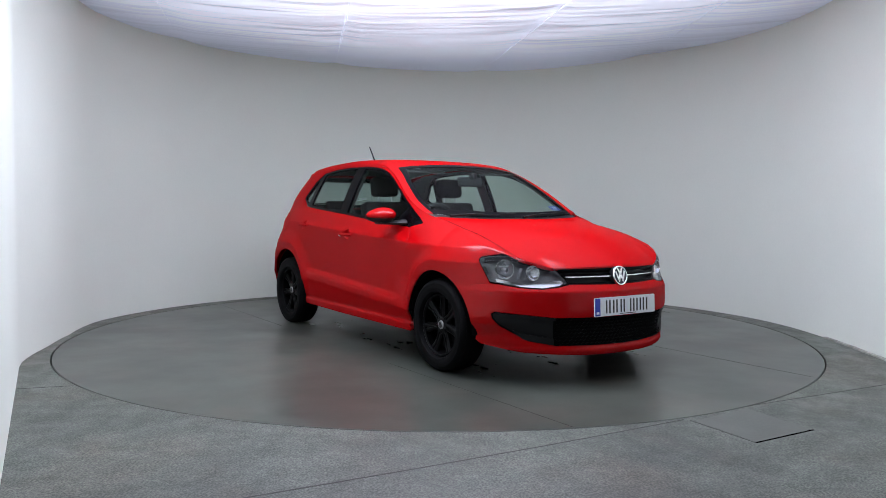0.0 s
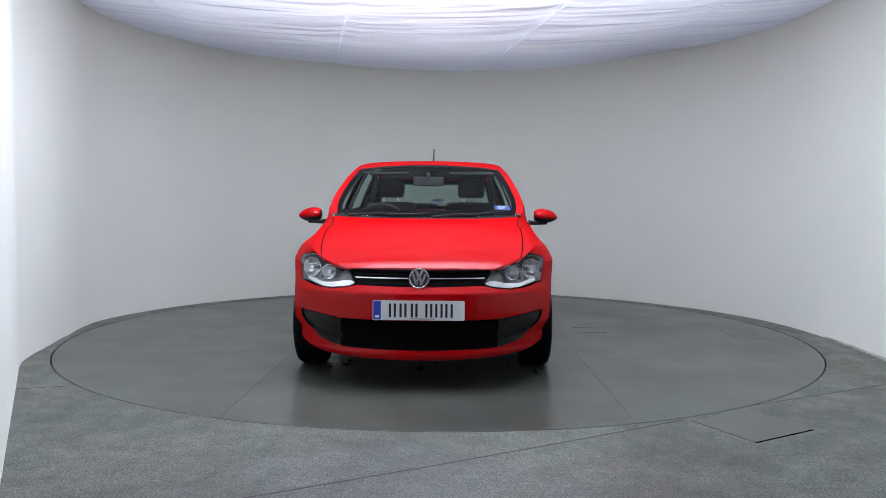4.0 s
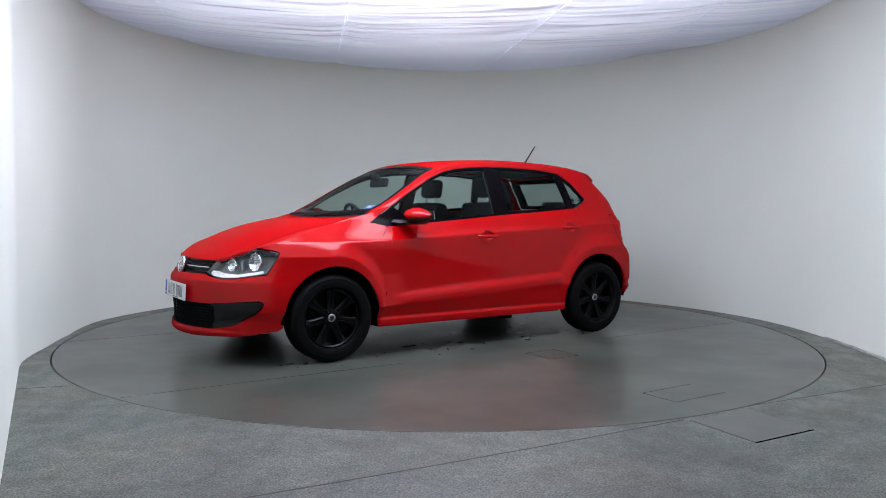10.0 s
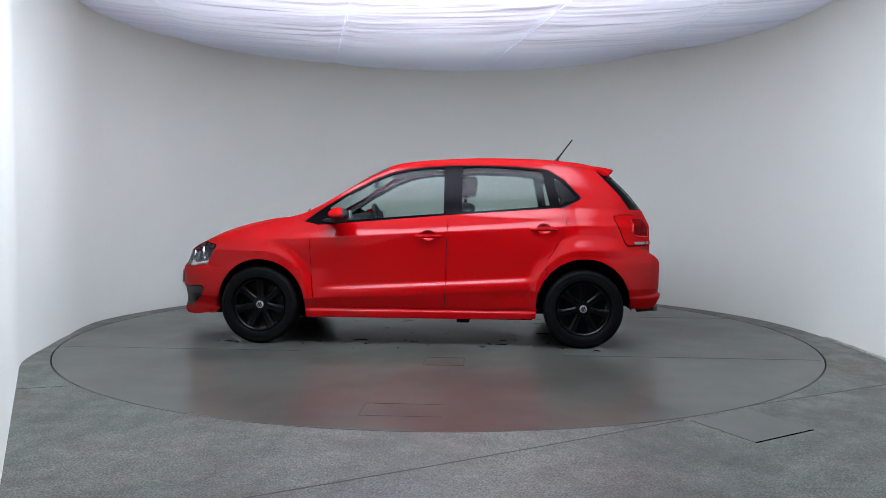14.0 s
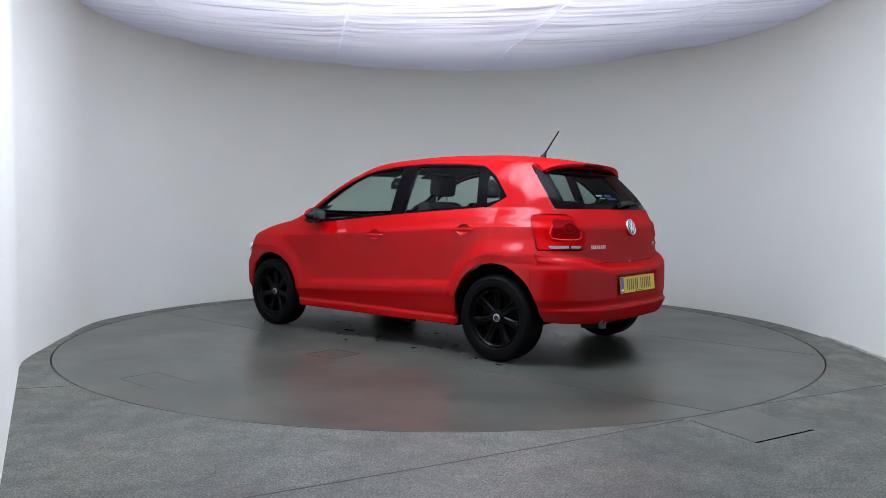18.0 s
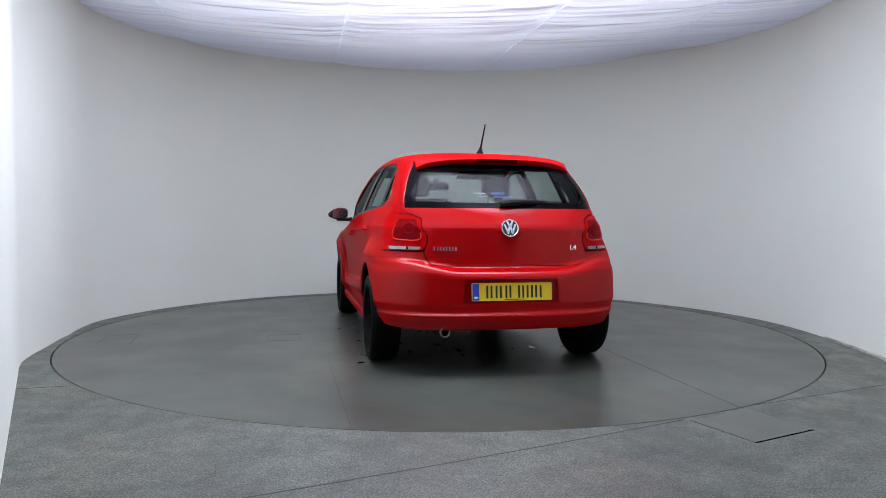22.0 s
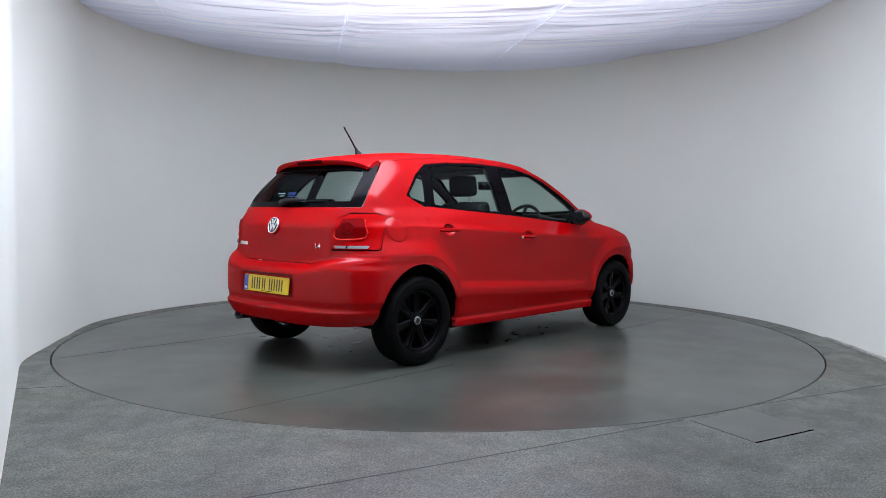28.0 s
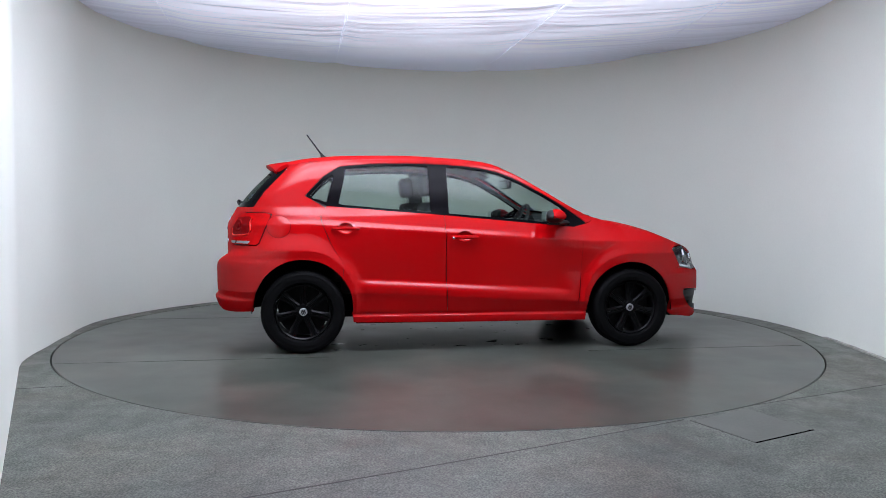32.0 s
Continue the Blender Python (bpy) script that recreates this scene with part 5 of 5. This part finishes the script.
    for i in range(nv + 1):
        v = -0.985 + 1.97 * i / nv
        a = abs(v) / 0.985
        root = T(-1.38, v) + Vector((0, 0, 0.003))
        root.y *= 1 + 0.022 * a ** 4
        reach = 0.150 * (1 - 0.42 * a ** 4)
        drop = 0.026 + 0.014 * a ** 4 + 0.012 * a ** 8
        tip = root + Vector((-reach, 0, -drop))
        zl = 1.335 - 0.035 * a ** 8
        low = S(sr(abs(root.y) * 0.985, zl - 0.01), zl - 0.01)
        rows.append([bm.verts.new(q) for q in (
            root, root + Vector((-reach * 0.5, 0, -drop * 0.35)), tip + Vector((0.012, 0, 0.004)), tip, tip + Vector((0.002, 0, -0.012)), tip + Vector((0.016, 0, -0.030)), (low.x - 0.002, root.y, min(zl, root.z - 0.02)), (root.x + 0.03, root.y, root.z - 0.04))])
    for p, q in zip(rows, rows[1:]):
        for i in range(len(p)):
            bm.faces.new((p[i], p[(i + 1) % len(p)], q[(i + 1) % len(q)], q[i]))
    bm.faces.new(rows[0])
    bm.faces.new(rows[-1])
    sp = part("spoiler", bm, M_RED, GATE_OB, "red roof spoiler", sharp=50)
    bm = bmesh.new()
    rows = []
    for i in range(21):
        y = -0.14 + 0.28 * i / 20
        v = y / top_rows(-1.38)[1].y
        root = T(-1.38, v)
        tip = root + Vector((-0.150, 0, -0.023))
        rows.append([bm.verts.new(tip + Vector(q)) for q in ((-0.003, 0, -0.001), (0.000, 0, -0.014), (0.011, 0, -0.026), (0.02, 0, -0.01))])
    for p, q in zip(rows, rows[1:]):
        for i in range(4):
            bm.faces.new((p[i], p[(i + 1) % 4], q[(i + 1) % 4], q[i]))
    bm.faces.new(rows[0])
    bm.faces.new(rows[-1])
    part("brake_light", bm, M_LAMPDARK, sp, "dark red high brake light")
    # aerial
    bm = bmesh.new()
    lathe(bm, [(0.026, -0.012), (0.026, 0.0), (0.017, 0.012), (0.009, 0.035), (0.006, 0.05)], "z", 16, pose(-1.085, 0, 1.448, 0, -28, 0))
    base = part("aerial", bm, M_BLACK, car, "black roof aerial")
    bm = bmesh.new()
    tube(bm, [(-1.10, 0, 1.475), (-1.155, 0, 1.55), (-1.218, 0, 1.634)], [0.007, 0.006, 0.005], 8)
    part("aerial_rod", bm, M_BLACK, base)
    # rear wiper
    p0, n0 = place(sr, 0.02, 1.075, 0.014)
    bm = bmesh.new()
    pts = [place(sr, y, z, o)[0] for y, z, o in ((0.03, 1.062, 0.022), (-0.03, 1.068, 0.03), (-0.14, 1.076, 0.026), (-0.22, 1.080, 0.02))]
    tube(bm, pts, [0.02, 0.019, 0.014, 0.008], 8)
    wip = part("rear_wiper", bm, M_BLACK, GATE_OB, "black rear wiper")
    bm = bmesh.new()
    tube(bm, [place(sr, y, 1.083, 0.010)[0] for y in (0.02, -0.08, -0.18, -0.28, -0.38)], 0.005, 6)
    part("wiper_blade", bm, M_BLACK, wip)
    # sticker bars inside the rear glass
    for y, z, w, h, mt in ((0.155, 1.148, 0.085, 0.012, M_STICKW), (0.13, 1.130, 0.06, 0.008, M_STICKW), (0.03, 1.148, 0.09, 0.022, M_STICK), (0.0, 1.127, 0.12, 0.012, M_STICK)):
        p, n = place(sr, y, z, -0.012)
        bm = bmesh.new()
        box(bm, (w, h, 0.001), facing(p, n))
        part("sticker_bar", bm, mt, GATE_OB, "sticker inside the rear glass", smooth=False)


tail()


# ---------------------------------------------------------------- door furniture and mirrors
def handles():
    for doors, cx, cz in ((FRONT_DOORS, -0.065, 0.842), (REAR_DOORS, -0.935, 0.897)):
        for door, sgn in zip(doors, (1, -1)):
            c = S(cx, cz)
            n = outward_S(cx, cz)
            # scooped recess
            bm = bmesh.new()
            rings = []
            for k, d in ((1.0, 0.0), (0.97, 0.006), (0.85, 0.018), (0.6, 0.027), (0.3, 0.031)):
                ring = []
                for px, pz in scallop(cx, cz, 0.060 * k, 0.044 * k):
                    q = S(px, pz) - n * d
                    ring.append(bm.verts.new((q.x, q.y * sgn, q.z)))
                rings.append(ring)
            for a, b in zip(rings, rings[1:]):
                for i in range(len(a)):
                    bm.faces.new((a[i], a[(i + 1) % len(a)], b[(i + 1) % len(b)], b[i]))
            bm.faces.new(rings[-1])
            part("handle_recess", bm, M_RED, door)
            bm = bmesh.new()
            pts, rad = [], []
            for i in range(13):
                u = i / 12
                x = cx + 0.098 - 0.196 * u
                off = 0.022 * math.sin(math.pi * u) ** 0.4
                q = S(x, cz - 0.004) + n * (off + 0.004)
                pts.append((q.x, q.y * sgn, q.z))
            rows = []
            for i, p in enumerate(pts):
                e = max(0.25, math.sin(math.pi * (0.06 + 0.88 * i / 12)) ** 0.35)
                rows.append([bm.verts.new((p[0], p[1] + sgn * yy, p[2] + zz * e)) for yy, zz in ((0.006, -0.007), (0.007, 0.003), (0.003, 0.012), (-0.006, 0.013), (-0.009, 0.0), (-0.004, -0.013))])
            for a, b in zip(rows, rows[1:]):
                for i in range(6):
                    bm.faces.new((a[i], a[(i + 1) % 6], b[(i + 1) % 6], b[i]))
            bm.faces.new(rows[0])
            bm.faces.new(rows[-1])
            h = part("handle", bm, M_RED, door)
            if sgn < 0 and doors is FRONT_DOORS:
                q = S(cx - 0.087, cz - 0.012)
                bm = bmesh.new()
                bmesh.ops.create_uvsphere(bm, u_segments=14, v_segments=10, radius=0.010)
                bmesh.ops.translate(bm, vec=(q.x, -q.y - 0.012, q.z), verts=bm.verts)
                part("door_lock", bm, M_SATIN, h, "bright door lock")


handles()


def door_mirrors():
    for door, sgn in zip(FRONT_DOORS, (1, -1)):
        def shell(front_only, grow):
            bm = bmesh.new()
            rows = []
            na = 24
            for k in range(15):
                t = k / 14
                y = 0.802 + 0.176 * t
                cap = max(0.04, math.sin(math.pi * min(1.0, 0.16 + 0.84 * t) ** 1.05)) ** 0.42 if t > 0.45 else max(0.04, math.sin(math.pi * (0.06 + 0.98 * t))) ** 0.32
                hx, hz = (0.100 - 0.022 * t) * cap * grow, (0.060 - 0.012 * t) * cap * grow
                cx, cz = 0.615 - 0.055 * t, 0.994 - 0.010 * t
                row = []
                for i in range(na):
                    a = 2 * math.pi * i / na
                    ca, sa = math.cos(a), math.sin(a)
                    dx = ca * hx if ca > 0 else ca * hx * (0.25 if front_only else 0.78)
                    dz = sa * hz * (1.0 if sa > 0 else (0.62 if front_only else 0.95))
                    row.append(bm.verts.new((cx + dx, y * sgn, cz + dz)))
                rows.append(row)
            for a, b in zip(rows, rows[1:]):
                for i in range(na):
                    bm.faces.new((a[i], a[(i + 1) % na], b[(i + 1) % na], b[i]))
            bm.faces.new(rows[0])
            bm.faces.new(rows[-1])
            return bm
        base = part("door_mirror", shell(False, 0.97), M_BLACK, door, "door mirror with a red cap")
        part("mirror_cap", shell(True, 1.04), M_RED, base, "red mirror cap")
        bm = bmesh.new()
        rows = []
        for x, y, z, w, h in ((0.70, 0.755, 0.945, 0.055, 0.020), (0.66, 0.79, 0.940, 0.05, 0.016), (0.60, 0.85, 0.938, 0.055, 0.012), (0.585, 0.90, 0.938, 0.05, 0.010)):
            rows.append([bm.verts.new((x + a * w, y * sgn, z + b * h)) for a, b in ((1, 0), (0.6, 0.9), (-0.6, 0.9), (-1, 0), (-0.6, -0.9), (0.6, -0.9))])
        for a, b in zip(rows, rows[1:]):
            for i in range(6):
                bm.faces.new((a[i], a[(i + 1) % 6], b[(i + 1) % 6], b[i]))
        bm.faces.new(rows[0])
        bm.faces.new(rows[-1])
        part("mirror_arm", bm, M_BLACK, base)
        bm = bmesh.new()
        prism(bm, rounded([(-0.062, -0.036), (0.062, -0.036), (0.058, 0.034), (-0.058, 0.034)], 0.02), -0.002, 0.002)
        bmesh.ops.transform(bm, matrix=facing(Vector((0.511, 0.883 * sgn, 0.99)), Vector((-1, -0.03 * sgn, 0.05)).normalized()), verts=bm.verts)
        part("mirror_glass", bm, M_MIRROR, base, "mirror glass")


door_mirrors()


def small_parts():
    # fuel flap on the right rear quarter: a thin round lid
    bm = bmesh.new()
    rings = []
    cx, cz, r = -1.40, 0.905, 0.078
    for k, off in ((1.0, -0.006), (1.0, 0.0022), (0.96, 0.0032), (0.6, 0.0034), (0.2, 0.0034)):
        ring = []
        for px, pz in scallop(cx, cz, r * k, r * k, 36):
            q = S(px, pz) + outward_S(px, pz) * off
            ring.append(bm.verts.new((q.x, -q.y, q.z)))
        rings.append(ring)
    for a, b in zip(rings, rings[1:]):
        for i in range(36):
            bm.faces.new((a[i], a[(i + 1) % 36], b[(i + 1) % 36], b[i]))
    bm.faces.new(rings[-1])
    part("fuel_flap", bm, M_RED, car, "round red fuel flap", sharp=60)
    bm = bmesh.new()
    ring = []
    for k in (1.0, 1.028):
        ring.append([])
        for px, pz in scallop(cx, cz, r * k, r * k, 36):
            q = S(px, pz) + outward_S(px, pz) * 0.0014
            ring[-1].append(bm.verts.new((q.x, -q.y, q.z)))
    for i in range(36):
        bm.faces.new((ring[0][i], ring[0][(i + 1) % 36], ring[1][(i + 1) % 36], ring[1][i]))
    part("flap_gap", bm, M_GAP, car)
    # wipers at the windscreen's foot
    for y0, y1, u0, u1 in ((-0.55, 0.02, 1.0, 0.965), (0.05, 0.60, 1.0, 0.955)):
        bm = bmesh.new()
        pts = []
        for i in range(9):
            t = i / 8
            y = y0 + (y1 - y0) * t
            u = u0 + (u1 - u0) * t
            v = y / top_rows(u)[1].y
            pts.append(T(u, v) + Vector((0.012, 0, 0.008)))
        tube(bm, pts, 0.005, 6)
        w = part("wiper", bm, M_BLACK, car, "black windscreen wiper")
        bm = bmesh.new()
        v = y0 / top_rows(1.02)[1].y
        tube(bm, [T(1.03, v) + Vector((0, 0, 0.012)), pts[3] + Vector((0, 0, 0.007)), pts[4] + Vector((0, 0, 0.004))], [0.010, 0.006, 0.004], 8)
        part("wiper_arm", bm, M_BLACK, w)
    # stickers inside the windscreen
    for u, y, w, h, mt in ((0.885, 0.55, 0.115, 0.06, M_STICK), (0.352, -0.44, 0.10, 0.022, M_STICKW)):
        v = y / top_rows(u)[1].y
        p, n = T(u, v), outward_T(u, v)
        bm = bmesh.new()
        box(bm, (w, h, 0.001), facing(p - n * 0.012, n))
        ob = part("sticker", bm, mt, car, "sticker behind the windscreen", smooth=False)
        if mt is M_STICK:
            for k in range(3):
                bm = bmesh.new()
                box(bm, (w * (0.6 - 0.1 * k), 0.005, 0.001), facing(p - n * 0.0108, n) @ pose(-0.005 * k, 0.014 - 0.014 * k, 0))
                part("sticker_bar", bm, M_STICKW, ob, smooth=False)


small_parts()


# ---------------------------------------------------------------- cabin
def cushion(bm, size, m, r=0.04, seg=4):
    return box(bm, size, m, r, seg)


def front_seat(y, back=0.085):
    bm = bmesh.new()
    cushion(bm, (0.50, 0.48, 0.16), pose(0.08 - back, y, 0.52, 0, -6, 0), 0.05)
    for d in (-1, 1):
        cushion(bm, (0.46, 0.08, 0.10), pose(0.06 - back, y + d * 0.20, 0.59, 0, -6, 0), 0.035)
    seat = part("front_seat", bm, M_SEAT, car, "dark grey cloth front seat")
    bm = bmesh.new()
    cushion(bm, (0.13, 0.44, 0.60), pose(-0.20 - back, y, 0.80, 0, -13, 0), 0.05)
    for d in (-1, 1):
        cushion(bm, (0.15, 0.07, 0.46), pose(-0.165 - back, y + d * 0.185, 0.76, 0, -13, 0), 0.03)
    part("backrest", bm, M_SEAT, seat)
    bm = bmesh.new()
    cushion(bm, (0.105, 0.235, 0.165), pose(-0.285 - back, y, 1.222, 0, -8, 0), 0.045)
    hr = part("headrest", bm, M_SEAT, seat)
    for d in (-0.06, 0.06):
        bm = bmesh.new()
        tube(bm, [(-0.255 - back, y + d, 1.04), (-0.278 - back, y + d, 1.16)], 0.006, 8)
        part("headrest_post", bm, M_SATIN, hr)
    bm = bmesh.new()
    box(bm, (0.46, 0.36, 0.22), pose(0.05 - back, y, 0.35), 0.02)
    part("seat_base", bm, M_DASH, seat)


def cabin():
    # the passenger's seat is slid back further
    front_seat(0.35)
    front_seat(-0.35, 0.015)
    bm = bmesh.new()
    cushion(bm, (0.48, 1.16, 0.18), pose(-0.72, 0, 0.50, 0, -5, 0), 0.05)
    bench = part("rear_bench", bm, M_SEAT, car, "dark grey cloth rear bench")
    bm = bmesh.new()
    cushion(bm, (0.14, 1.14, 0.55), pose(-1.02, 0, 0.76, 0, -16, 0), 0.05)
    part("backrest", bm, M_SEAT, bench)
    for y in (-0.36, 0.36):
        bm = bmesh.new()
        cushion(bm, (0.07, 0.26, 0.11), pose(-1.13, y, 1.055, 0, -12, 0), 0.03)
        part("headrest", bm, M_SEAT, bench)
    bm = bmesh.new()
    box(bm, (0.50, 1.12, 0.025), pose(-1.38, 0, 0.985), 0.008)
    part("parcel_shelf", bm, M_DASH, car, "dark parcel shelf")
    # dashboard, with a hood over the dials
    bm = bmesh.new()
    rows = []
    for i in range(25):
        y = -0.69 + 1.38 * i / 24
        hood = 0.055 * math.exp(-((y + 0.36) / 0.16) ** 4)
        edge = 0.18 * (abs(y) / 0.69) ** 2
        rows.append([bm.verts.new((x, y, z)) for x, z in ((0.95 - edge, 0.955 - 0.02 * (abs(y) / 0.69) ** 2), (0.80 - edge * 0.6, 0.965), (0.62, 0.962 + hood * 0.8), (0.545, 0.945 + hood), (0.53, 0.90 + hood * 0.4), (0.55, 0.72), (0.62, 0.5), (0.95 - edge, 0.5))])
    for a, b in zip(rows, rows[1:]):
        for k in range(8):
            bm.faces.new((a[k], a[(k + 1) % 8], b[(k + 1) % 8], b[k]))
    bm.faces.new(rows[0])
    bm.faces.new(rows[-1])
    dash = part("dashboard", bm, M_DASH, car, "dark grey dashboard")
    bm = bmesh.new()
    box(bm, (0.09, 0.30, 0.36), pose(0.53, 0, 0.68, 0, 12, 0), 0.03)
    box(bm, (0.75, 0.20, 0.18), pose(0.2, 0, 0.40), 0.03)
    part("centre_console", bm, M_DASH, dash)
    # steering wheel on the right
    m = pose(0.45, -0.36, 0.905, 0, -66, 0)
    bm = bmesh.new()
    n = 40
    ring = [m @ Vector((0.185 * math.cos(2 * math.pi * i / n), 0.185 * math.sin(2 * math.pi * i / n), 0)) for i in range(n + 1)]
    tube(bm, ring, 0.015, 8)
    sw = part("steering_wheel", bm, M_DASH, dash, "black three-spoke steering wheel")
    for a in (0, 180, 270):
        bm = bmesh.new()
        box(bm, (0.15, 0.035, 0.014), m @ pose(0, 0, 0.01, 0, 0, a - 90 if a == 270 else a) @ pose(0.10, 0, 0), 0.005)
        part("wheel_arm", bm, M_DASH, sw)
    bm = bmesh.new()
    lathe(bm, [(0.0005, 0.03), (0.05, 0.028), (0.068, 0.012), (0.068, -0.02), (0.035, -0.03), (0.03, -0.2)], "z", 24, m)
    part("wheel_boss", bm, M_DASH, sw)
    # mirror and visors
    bm = bmesh.new()
    box(bm, (0.035, 0.235, 0.075), pose(0.44, 0.0, 1.252, 0, -12, 4), 0.018, 3)
    box(bm, (0.08, 0.03, 0.05), pose(0.475, 0, 1.295), 0.01)
    mir = part("rear_view_mirror", bm, M_DASH, car, "dark rear-view mirror behind the windscreen")
    bm = bmesh.new()
    box(bm, (0.004, 0.21, 0.055), pose(0.420, 0.0, 1.248, 0, -12, 4), 0.001)
    part("mirror_glass", bm, M_MIRROR, mir)
    for y in (-0.34, 0.34):
        bm = bmesh.new()
        box(bm, (0.14, 0.36, 0.016), pose(0.27, y, 1.345, 0, 22, 0), 0.006)
        part("sun_visor", bm, M_TRIM, car, "pale grey sun visor")
    bm = bmesh.new()
    box(bm, (0.10, 0.16, 0.03), pose(0.20, 0, 1.385, 0, 8, 0), 0.01)
    part("cabin_lamp", bm, M_TRIM, car, "pale cabin lamp")
    # linings
    panel("headlining", M_TRIM, car, [(0.33, 0.0), (0.33, 0.93), (0.0, 0.95), (-0.7, 0.95), (-1.36, 0.93), (-1.36, 0.0)], surf="T", mirror=True, radius=0.0, gap=0.0, out=-0.035, lip=0.005, h=0.06, label="pale grey roof lining")
    panel("pillar_trim", M_TRIM, car, [(0.93, 0.895), (0.93, 0.985), (0.6, 0.985), (0.33, 0.985), (0.33, 0.86), (0.6, 0.885)], surf="T", both=True, radius=0.0, gap=0.0, out=-0.028, lip=0.005, h=0.04, label="pale grey windscreen pillar trim")
    for door, n, pts in ((FRONT_DOORS, "door_card", ((0.78, 0.30), (0.80, 0.88), (-0.20, 0.965), (-0.20, 0.30))), (REAR_DOORS, "door_card", ((-0.215, 0.30), (-0.215, 0.965), (-1.0, 1.03), (-1.02, 0.80), (-0.85, 0.60), (-0.85, 0.30)))):
        for ob, par in zip(panel(n, M_DASH, car, side(*pts), both=True, radius=0.02, gap=0.0, out=-0.055, lip=-0.04, h=0.06, label="dark grey door card"), door):
            ob.parent = par
    panel("boot_trim", M_DASH, car, side((-1.0, 0.80), (-1.02, 1.04), (-1.2, 1.09), (-1.45, 1.09), (-1.52, 0.90), (-1.55, 0.72), (-1.1, 0.72)), both=True, radius=0.02, gap=0.0, out=-0.05, lip=0.01, h=0.06)
    for pts in (((-0.19, 1.0), (-0.185, 1.365), (-0.30, 1.37), (-0.30, 1.01)),):
        panel("pillar_trim", M_TRIM, car, side(*pts), both=True, radius=0.01, gap=0.0, out=-0.045, lip=0.006, h=0.05, label="pale grey pillar trim")
    panel("rear_pillar_trim", M_TRIM, car, side((-1.235, 1.10), (-1.24, 1.15), (-1.10, 1.29), (-0.99, 1.355), (-1.30, 1.34), (-1.40, 1.20), (-1.45, 1.08)), both=True, radius=0.01, gap=0.0, out=-0.045, lip=0.006, h=0.05, label="pale grey rear pillar trim")
    top = [p[:2] for p in WINDOW][5:]
    strip_pts = top + [(x, RAIL(x) - 0.008) for x in (0.80, 0.72, 0.55, 0.34, 0.15, -0.1, -0.5, -0.9, -1.12)] + [(-1.30, 1.33), (-1.39, 1.20), (-1.37, 1.07), (-1.08, 1.03)]
    panel("cant_rail_trim", M_TRIM, car, side(*strip_pts), both=True, radius=0.0, gap=0.0, out=-0.020, lip=0.004, h=0.04, label="pale grey trim above the doors")
    panel("gate_trim", M_DASH, GATE_OB, rear((0.0, 0.70), (0.48, 0.72), (0.52, 1.04), (0.0, 1.04)), mirror=True, radius=0.0, gap=0.0, out=-0.05, lip=0.01, h=0.06)
    # bulkheads that keep daylight out of the boot and the engine bay
    bm = bmesh.new()
    box(bm, (0.03, 1.36, 0.55), pose(0.93, 0, 0.62), 0.01)
    part("bulkhead", bm, M_UNDER, car)


cabin()


# ---------------------------------------------------------------- what moves
def motions():
    """The turntable starts up within a second and then turns evenly, with the car on it."""
    def turn(t):
        ramp = 2.7 * max(0.0, 1 - t / 1.05) ** 2.2
        return -53.83 - 9.2764 * t - ramp
    times = [0.0, 0.25, 0.5, 0.75, 1.0, 1.5] + [float(k) for k in range(2, 33)]
    walk(turntable, [(t, pose(0, 0, 0, 0, 0, turn(t))) for t in times])
    walk(car, [(t, pose(0, 0, 0, 0, 0, turn(t)) @ pose(0.106, -0.082, 0)) for t in times])


motions()
